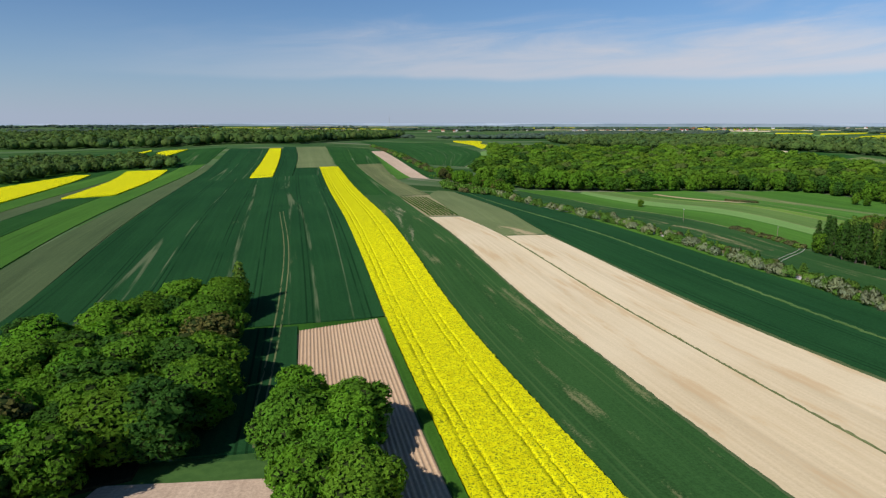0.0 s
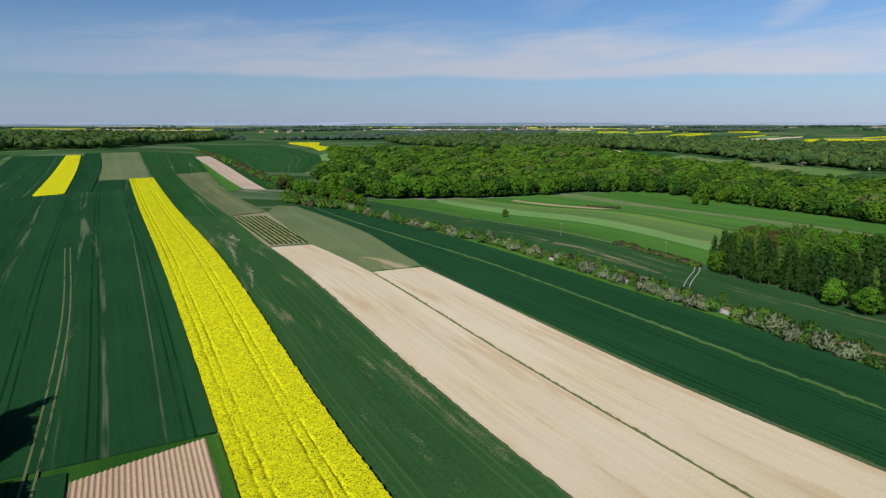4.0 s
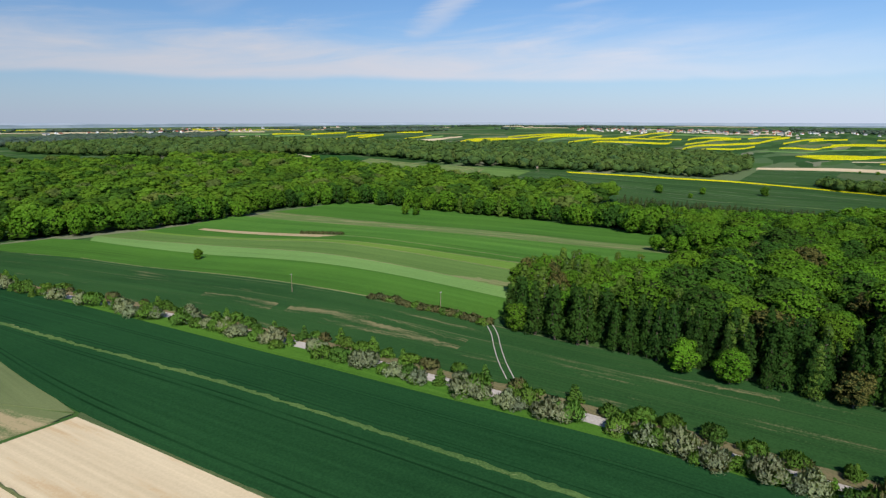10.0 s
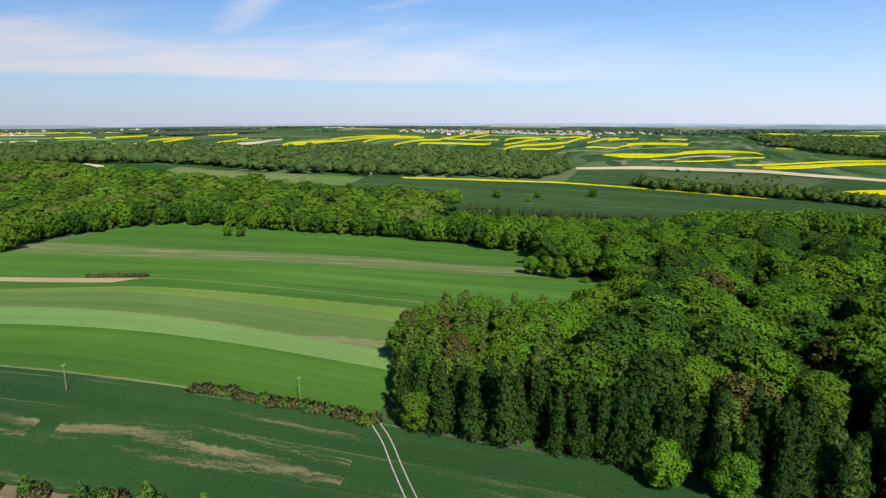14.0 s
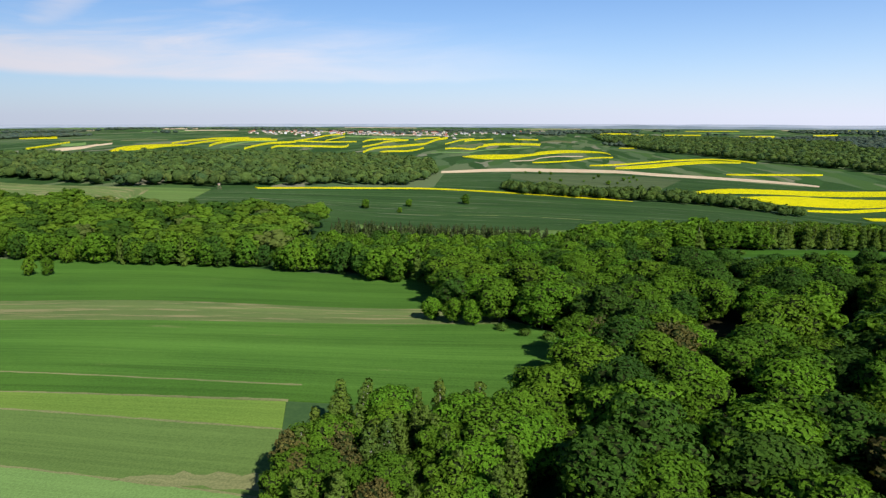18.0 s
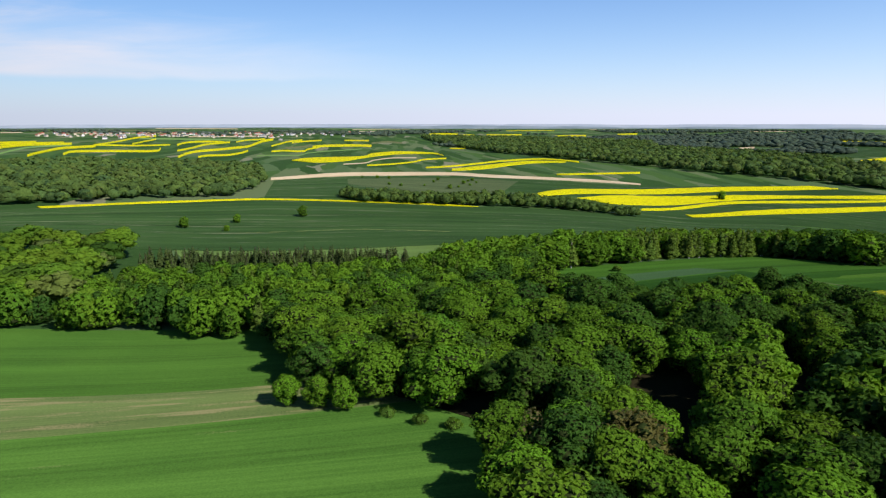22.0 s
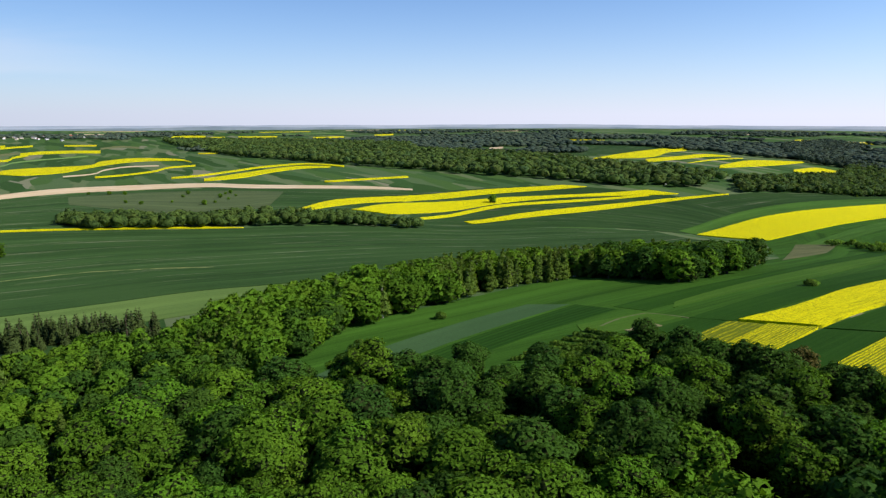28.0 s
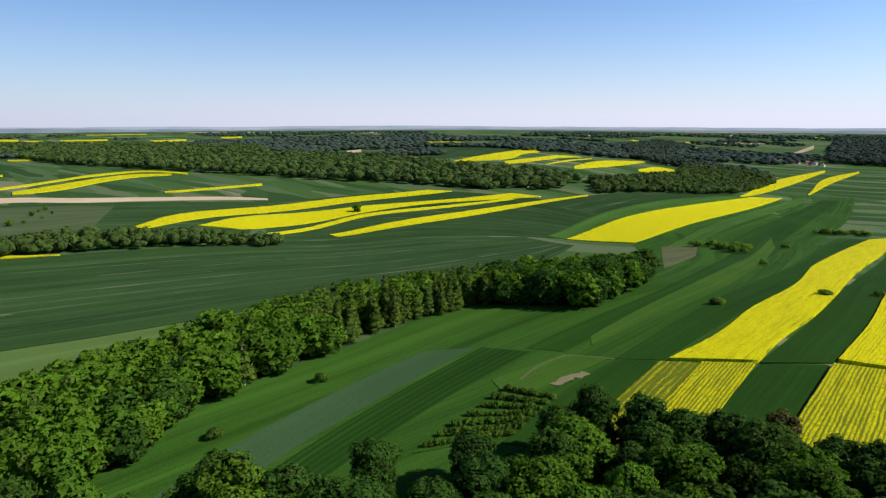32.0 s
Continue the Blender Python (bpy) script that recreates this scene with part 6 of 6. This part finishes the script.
# young spruces, and the shelter wood beyond the meadow
wood([(500, 168), (520, 176), (548, 215), (556, 270), (556, 318), (540, 318), (532, 262), (520, 202), (500, 178)], 4.6, {"spruce": 1}, 41, "plantation spruces", 0.62, 0.9, 1.25)
SHELTER = [(526, 60), (506, 118), (500, 160), (462, 150), (463, 112), (470, 74), (481, 26), (480, -10), (474, -24), (516, -60), (530, 10)]
SHELTER_END = [(474, -20), (450, -22), (434, -38), (440, -62), (462, -138), (474, -140), (516, -60)]
wood(SHELTER[:6] + [(474, 60)], 7.0, {"mid": 6, "midbirch": 1}, 42, "trees of the shelter wood", 0.8, 1.1, 1.25)
wood([(474, 60)] + SHELTER[6:] + SHELTER[:1], 5.6, {"mid": 1, "midbirch": 9}, 44, "trees of the shelter wood", 0.86, 1.02, 1.35)
wood(SHELTER_END, 7.4, {"mid": 2, "middark": 3.0, "midbirch": 1.0}, 43, "trees of the shelter wood", 0.85, 1.15, 1.3)
# hedges
rng = np.random.default_rng(54)
for q in list(run_of(beside(ROAD, -3.6), 110)) + list(run_of(beside(ROAD, 4.2), 60)):
    if 70 < q[1] < 450 and rng.uniform() < 0.42:
        plant("upright", float(q[0] + rng.normal(0, 0.9)), float(q[1] + rng.normal(0, 1.0)), float(rng.uniform(0.22, 0.36)), float(rng.uniform(1.9, 2.8)), "bushes of the lane hedge", rng)
for key, share, seed in (("blossom", 0.56, 51), ("bush", 0.54, 52), ("brownbush", 0.06, 53)):
    rng = np.random.default_rng(seed)
    for q in run_of(beside(ROAD, -3.9), 200):
        if 70 < q[1] < 470 and math.sin(q[1] / 7.3) + 0.6 * math.sin(q[1] / 3.1) < 1.25 and rng.uniform() < share * (1.0 if q[1] < 300 else 0.6):
            plant(key, float(q[0] + rng.normal(0, 0.9)), float(q[1] + rng.normal(0, 1.0)), float(rng.uniform(0.85, 1.75)), float(rng.uniform(0.85, 1.2)), "bushes of the lane hedge", rng)
    for q in run_of(beside(ROAD, 4.0), 90):
        if 90 < q[1] < 440 and rng.uniform() < share * 0.8:
            plant("brownbush" if key == "blossom" and rng.uniform() < 0.45 else "bush", float(q[0] + rng.normal(0, 0.8)), float(q[1] + rng.normal(0, 0.9)), float(rng.uniform(0.5, 1.15)), float(rng.uniform(0.9, 1.5)), "bushes of the lane hedge", rng)
rng = np.random.default_rng(61)
for q in run_of([(183.6, 217), (183.6, 238), (183, 260)], 40):
    plant("brownbush" if rng.uniform() < 0.85 else "bush", float(q[0] + rng.normal(0, 0.5)), float(q[1]), float(rng.uniform(0.6, 0.85)), 1.3, "shrubs of the field hedge", rng)
for q in run_of([(262, 383), (265, 357)], 10):
    plant("brownbush", float(q[0]), float(q[1]), 0.7, 1.2, "shrubs on the bare patch", rng)
plant("broad", 198.5, 380, 0.42, 1.0)
# thicket at the head of the lane
wood([(92, 590), (100, 560), (112, 500), (122, 450), (134, 440), (136, 500), (125, 560), (108, 610)], 6.0, {"brown": 0.5, "mid": 2, "lowbush": 6, "brownbush": 1.5}, 62, "thicket by the lane", 0.5, 0.8, 1.2)
grove([(84, 470), (98, 440), (118, 425), (120, 450), (105, 480), (92, 520)], 4.0, {"lowbush": 5, "brownbush": 1}, 63, "leafy thicket by the lane", 1.0, 1.5, 1.2)
grove([(96, 620), (108, 615), (90, 800), (70, 1000), (62, 1000)], 7.0, {"lowbush": 2, "brownbush": 2}, 64, "scrub along the field edge", 1.0, 1.7, 1.2)
# rows of low shrubs
rows = np.array([(46.5 + i * 1.9 - 0.02 * 4.3 * j + 0.2 * i * 4.3 * j / 100, 297 + j * 2.2) for i in range(8) for j in range(43)])
forest(rows, LEAF_DARK, "low shrubs planted in straight rows", 65, 0.72, 0.38, 12, 0.32, "shrub_rows")
for i in range(7):
    for j in range(15):
        f, g = (i + 0.5) / 7, (j + 0.5 + rng.uniform(-0.25, 0.25)) / 15
        plant("lowbush", 384 + 6 * f + g * (12 + 2 * f), 72 - 24 * f + g * (20 - 18 * f), float(rng.uniform(0.45, 0.7)), 1.0, "young orchard bushes", rng)
# single trees in the open fields
for x, y, s in ((698, 334, 0.72), (735, 300, 0.62), (778, 248, 0.8), (894, -243, 0.85), (690, 300, 0.4)):
    plant("mid", x, y, s, 1.25, "single field trees")
for x, y, s in ((436, -212, 1.3), (401, -71, 1.2), (375, -113, 1.2), (451, 81, 1.0), (441, 118, 0.9), (474, -360, 1.5), (360, -130, 1.0)):
    plant("bush", x, y, s, 1.3, "single bushes in the fields")
grove([(480, -300), (545, -345), (545, -360), (490, -345)], 9.0, {"lowbush": 3}, 66, "bushes in the valley", 1.2, 2.0, 1.2)
grove([(455, -515), (500, -515), (500, -530), (455, -530)], 6.0, {"lowbush": 3}, 67, "bushes in the valley", 1.2, 2.0, 1.2)
for x, y in [(1167, 187), (1153, 164), (1142, 147), (1072, 88), (1104, 78), (1044, 50), (1075, 38), (1083, 30), (1048, 31), (1016, 46), (1027, 138), (1048, 152), (984, 78), (996, 65), (1026, 106)]:
    plant("mid", x, y, float(rng.uniform(0.22, 0.45)), 1.5, "scattered scrub on the fallow slope", rng)
# woods farther off
L_FAR = "distant belt of mixed green woodland"
forest(spots([(762, -74), (776, -87), (844, 18), (874, 88), (927, 183), (957, 205), (917, 217), (878, 202), (846, 150), (818, 86)], 8.0, 71), BELTLEAF, "hedgerow of mature trees across the slope", 71, 10.0, 4.2, 40, 2.0, "tree_belt")
forest(spots([(700, 585), (722, 492), (760, 470), (850, 415), (905, 330), (1040, 312), (1110, 330), (1290, 360), (1330, 420), (1250, 620), (1080, 720), (920, 780), (900, 1150), (780, 1500), (520, 1500), (480, 1300), (560, 1000), (660, 900), (720, 790), (720, 700)], 13.0, 72), FARLEAF, L_FAR, 72, 13.0, 6.6, 10, 3.8)
forest(spots([(-520, 1080), (-330, 1000), (-220, 965), (-50, 1000), (25, 1270), (210, 1740), (200, 1900), (-100, 1800), (-400, 1500), (-800, 1500), (-800, 1100)], 15.0, 73), FARLEAF, "dark edge of the northern forest", 73, 15.0, 7.8, 8, 4.8)
forest(spots([(-290, 560), (-262, 572), (-255, 655), (-208, 698), (-152, 682), (-160, 720), (-215, 765), (-300, 790), (-420, 720), (-420, 560)], 8.5, 74), FARLEAF, "dark green copse behind the rapeseed", 74, 11.0, 4.4, 24, 2.6)
forest(spots([(1390, -290), (1150, -372), (1040, -440), (930, -498), (858, -590), (900, -700), (1090, -660), (1280, -660), (1500, -640), (1700, -560), (2000, -700), (2600, -500), (3000, -100), (2500, -100), (1900, -150)], 17.0, 75), FARLEAF, "broad dark wooded hillside", 75, 14.0, 9.0, 8, 5.0)
forest(spots([(805, -590), (780, -715), (752, -765), (735, -880), (752, -1100), (800, -1220), (1020, -1290), (900, -1000), (880, -800), (885, -690)], 10.0, 76), FARLEAF, "dark trees on the valley side", 76, 11.0, 5.0, 18, 3.2)
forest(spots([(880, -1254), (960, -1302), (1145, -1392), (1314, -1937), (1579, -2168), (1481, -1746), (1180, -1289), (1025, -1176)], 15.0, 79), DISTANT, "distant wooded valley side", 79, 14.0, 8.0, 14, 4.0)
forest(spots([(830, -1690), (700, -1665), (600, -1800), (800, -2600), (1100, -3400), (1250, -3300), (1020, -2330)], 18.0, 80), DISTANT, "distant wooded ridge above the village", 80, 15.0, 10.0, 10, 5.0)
# scattered far woods towards the horizon
rng = np.random.default_rng(77)
far_pts = []
for _ in range(46000):
    r, a = 1500 * (2.9 ** rng.uniform(0, 1)), rng.uniform(-1.5, 2.1)
    x, y = 220 + r * math.cos(a), 130 + r * math.sin(a)
    v = noise.noise((x / 620.0, y / 620.0, 3.1)) + 0.45 * noise.noise((x / 190.0, y / 190.0, 9.0))
    stripes = 1300 < x < 3300 and -60 < y < 1500 and r < 2900
    if r < 3650 and v > (0.62 if stripes else 0.17) - 0.14 * (y < -500):
        far_pts.append((x, y))
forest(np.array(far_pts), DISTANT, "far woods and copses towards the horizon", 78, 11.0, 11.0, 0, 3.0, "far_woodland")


# ---- buildings ----
def house(x, y, turn, wide, deep, eaves, wall, roof):
    z = float(height(x, y))
    base = new("house")
    base.matrix_world = pose(x, y, z, 0, 0, turn)
    tagged(base, "small distant village house with a pitched roof", "house", "village houses")
    w, d, ridge = wide / 2, deep / 2, eaves + deep * 0.42
    v = [(-w, -d, -1), (w, -d, -1), (w, d, -1), (-w, d, -1), (-w, -d, eaves), (w, -d, eaves), (w, d, eaves), (-w, d, eaves), (-w, 0, ridge - 0.2), (w, 0, ridge - 0.2)]
    me = bpy.data.meshes.new("wall")
    me.from_pydata(v, [], [(0, 1, 5, 4), (2, 3, 7, 6), (1, 2, 6, 9, 5), (3, 0, 4, 8, 7), (0, 3, 2, 1)])
    me.materials.append(wall)
    part("wall", me, base)
    o = 0.5
    q = [(-w - o, -d - o, eaves - 0.3), (w + o, -d - o, eaves - 0.3), (w + o, 0, ridge), (-w - o, 0, ridge), (-w - o, d + o, eaves - 0.3), (w + o, d + o, eaves - 0.3)]
    q += [(a, b, c + 0.25) for a, b, c in q]
    rm = bpy.data.meshes.new("roof")
    rm.from_pydata(q, [], [(0, 1, 2, 3), (3, 2, 5, 4), (6, 9, 8, 7), (9, 10, 11, 8), (0, 6, 7, 1), (4, 5, 11, 10), (0, 3, 9, 6), (3, 4, 10, 9), (1, 7, 8, 2), (2, 8, 11, 5)])
    rm.materials.append(roof)
    part("roof", rm, base)


rng = np.random.default_rng(91)
for line, n in (([(2888, 1363), (3150, 1000), (3400, 430), (3480, 0)], 110), ([(430, 2480), (580, 2720), (900, 2850)], 16), ([(1500, 3000), (1900, 3040), (2500, 2600)], 26), ([(2700, 1250), (2950, 900), (3150, 450)], 90), ([(1000, 2500), (1350, 2450), (1700, 2300)], 30), ([(800, -1590), (865, -1640), (949, -1564)], 12)):
    for q in run_of(line, n):
        house(float(q[0] + rng.normal(0, 110 if n > 12 else 12)), float(q[1] + rng.normal(0, 60 if n > 12 else 10)), float(rng.uniform(0, 180)), float(rng.uniform(9, 15)), float(rng.uniform(7, 10)), float(rng.uniform(2.8, 5.0)), (WALL_WHITE, WALL_CREAM, WALL_CREAM)[int(rng.integers(3))], (ROOF_RED, ROOF_GREY)[int(rng.integers(2))])


def pole(x, y, tall):
    z = float(height(x, y))
    base = new("utility_pole")
    base.matrix_world = pose(x, y, z)
    tagged(base, "weathered wooden utility pole standing in the crop", "pole", "utility poles")
    bm = bmesh.new()
    bmesh.ops.create_cone(bm, cap_ends=True, segments=8, radius1=0.10, radius2=0.06, depth=tall)
    bmesh.ops.translate(bm, verts=bm.verts, vec=(0, 0, tall / 2 - 0.3))
    me = bpy.data.meshes.new("shaft")
    bm.to_mesh(me)
    bm.free()
    me.materials.append(TIMBER)
    part("shaft", me, base)
    bm = bmesh.new()
    bmesh.ops.create_cube(bm, size=1.0)
    bmesh.ops.scale(bm, verts=bm.verts, vec=(1.0, 0.1, 0.12))
    bmesh.ops.translate(bm, verts=bm.verts, vec=(0, 0, tall - 0.7))
    me = bpy.data.meshes.new("crossarm")
    bm.to_mesh(me)
    bm.free()
    me.materials.append(STEEL)
    part("crossarm", me, base)


def rod(p, q, r0, r1, sides=6):
    """A tapered rod from p to q, as a bmesh."""
    bm = bmesh.new()
    d = Vector(q) - Vector(p)
    turn = d.to_track_quat("Z", "Y").to_matrix().to_4x4()
    bmesh.ops.create_cone(bm, cap_ends=True, segments=sides, radius1=r0, radius2=r1, depth=d.length, matrix=Matrix.Translation((Vector(p) + Vector(q)) / 2) @ turn)
    return bm


def block(size, at, bevel=0.0, taper=1.0):
    """A box with rounded edges whose top is scaled by taper, as a bmesh."""
    bm = bmesh.new()
    bmesh.ops.create_cube(bm, size=1.0)
    for v in bm.verts:
        k = taper if v.co.z > 0 else 1.0
        v.co = Vector((v.co.x * size[0] * k, v.co.y * size[1] * k, v.co.z * size[2])) + Vector(at)
    if bevel:
        bmesh.ops.bevel(bm, geom=list(bm.edges), offset=bevel, segments=2, affect="EDGES")
    return bm


def piece(name, bm, material, parent, label=""):
    me = bpy.data.meshes.new(name)
    bm.to_mesh(me)
    bm.free()
    me.materials.append(material)
    return part(name, me, parent, label)


def raised_hide(x, y, turn):
    """A wooden hunting hide on four splayed legs."""
    base = new("raised_hide")
    base.matrix_world = pose(x, y, float(height(x, y)) + 0.3, 0, 0, turn)
    tagged(base, "weathered wooden hunting hide on tall legs by the wood", "hunting hide")
    for a in (-1, 1):
        for b in (-1, 1):
            piece("leg", rod((1.5 * a, 1.5 * b, -0.4), (0.9 * a, 0.9 * b, 4.0), 0.10, 0.08), TIMBER, base)
        piece("brace", rod((1.3 * a, -1.3, 1.0), (1.05 * a, 1.05, 3.0), 0.05, 0.05), TIMBER, base)
        piece("ladder_rail", rod((0.3 * a, -2.6, -0.4), (0.3 * a, -1.0, 4.2), 0.05, 0.05), TIMBER, base)
    for i in range(9):
        f = (i + 1) / 10
        piece("rung", rod((-0.3, -2.6 + 1.6 * f, -0.4 + 4.6 * f), (0.3, -2.6 + 1.6 * f, -0.4 + 4.6 * f), 0.03, 0.03), TIMBER, base)
    piece("platform", block((2.3, 2.3, 0.15), (0, 0, 4.05)), TIMBER, base)
    cabin = piece("cabin", block((2.0, 2.0, 1.9), (0, 0, 5.05), 0.03), TANWOOD, base, "tan plank cabin")
    for a in (-1, 1):
        piece("window", block((0.03, 1.1, 0.5), (1.01 * a, 0, 5.35)), ROOF_GREY, cabin)
    piece("roof", block((2.7, 2.7, 0.18), (0, 0, 6.1), 0.03, 0.9), ROOF_GREY, base)


def van(x, y, turn):
    """A small white delivery van parked on the farm track."""
    base = new("van")
    base.matrix_world = pose(x, y, float(height(x, y)) + 0.45, 0, 0, turn)
    tagged(base, "small white van parked on the valley track", "van")
    body = piece("body", block((5.0, 1.95, 1.0), (0, 0, 0.85), 0.12), PAINT, base)
    piece("cargo_box", block((3.4, 1.9, 1.0), (-0.75, 0, 1.8), 0.10, 0.95), PAINT, body)
    piece("cab", block((1.5, 1.8, 0.85), (1.55, 0, 1.7), 0.10, 0.8), PAINT, body)
    piece("windscreen", block((0.06, 1.4, 0.5), (2.22, 0, 1.75)), DARKGLASS, body)
    for a in (-1.55, 1.55):
        for b in (-0.9, 0.9):
            wheel = piece("wheel", rod((a, b - 0.11, 0.34), (a, b + 0.11, 0.34), 0.34, 0.34, 20), RUBBER, base)
            piece("rim", rod((a, b - 0.12, 0.34), (a, b + 0.12, 0.34), 0.19, 0.19, 14), STEEL, wheel)
    for b in (-0.7, 0.7):
        piece("headlight", block((0.06, 0.35, 0.2), (2.5, b, 1.0), 0.02), WALL_WHITE, body)


def radio_mast(x, y, tall):
    """A three-legged lattice mast, far off."""
    base = new("radio_mast")
    base.matrix_world = pose(x, y, float(height(x, y)))
    tagged(base, "tall grey lattice radio mast on the horizon", "mast")
    foot = [(4.5 * math.cos(a), 4.5 * math.sin(a)) for a in (0.3, 2.39, 4.49)]
    for u, v in foot:
        piece("leg", rod((u, v, -2), (0.2 * u, 0.2 * v, tall), 0.45, 0.3), STEEL, base)
    for i in range(8):
        f0, f1 = i / 8, (i + 1) / 8
        for j in range(3):
            (u, v), (p, q) = foot[j], foot[(j + 1) % 3]
            k0, k1 = 1 - 0.8 * f0, 1 - 0.8 * f1
            piece("brace", rod((u * k0, v * k0, tall * f0), (p * k1, q * k1, tall * f1), 0.2, 0.2, 4), STEEL, base)
    piece("antenna", rod((0, 0, tall - 1), (0, 0, tall + 12), 0.35, 0.15), STEEL, base)


raised_hide(712, 483, 35)
van(898, -552, 105)
radio_mast(404, 4300, 70)
pole(173.5, 287, 7.0)
pole(187, 236, 6.0)
for keys in PROTOS.values():
    for ob in keys:
        for child in list(ob.children):
            bpy.data.objects.remove(child)
        bpy.data.objects.remove(ob)
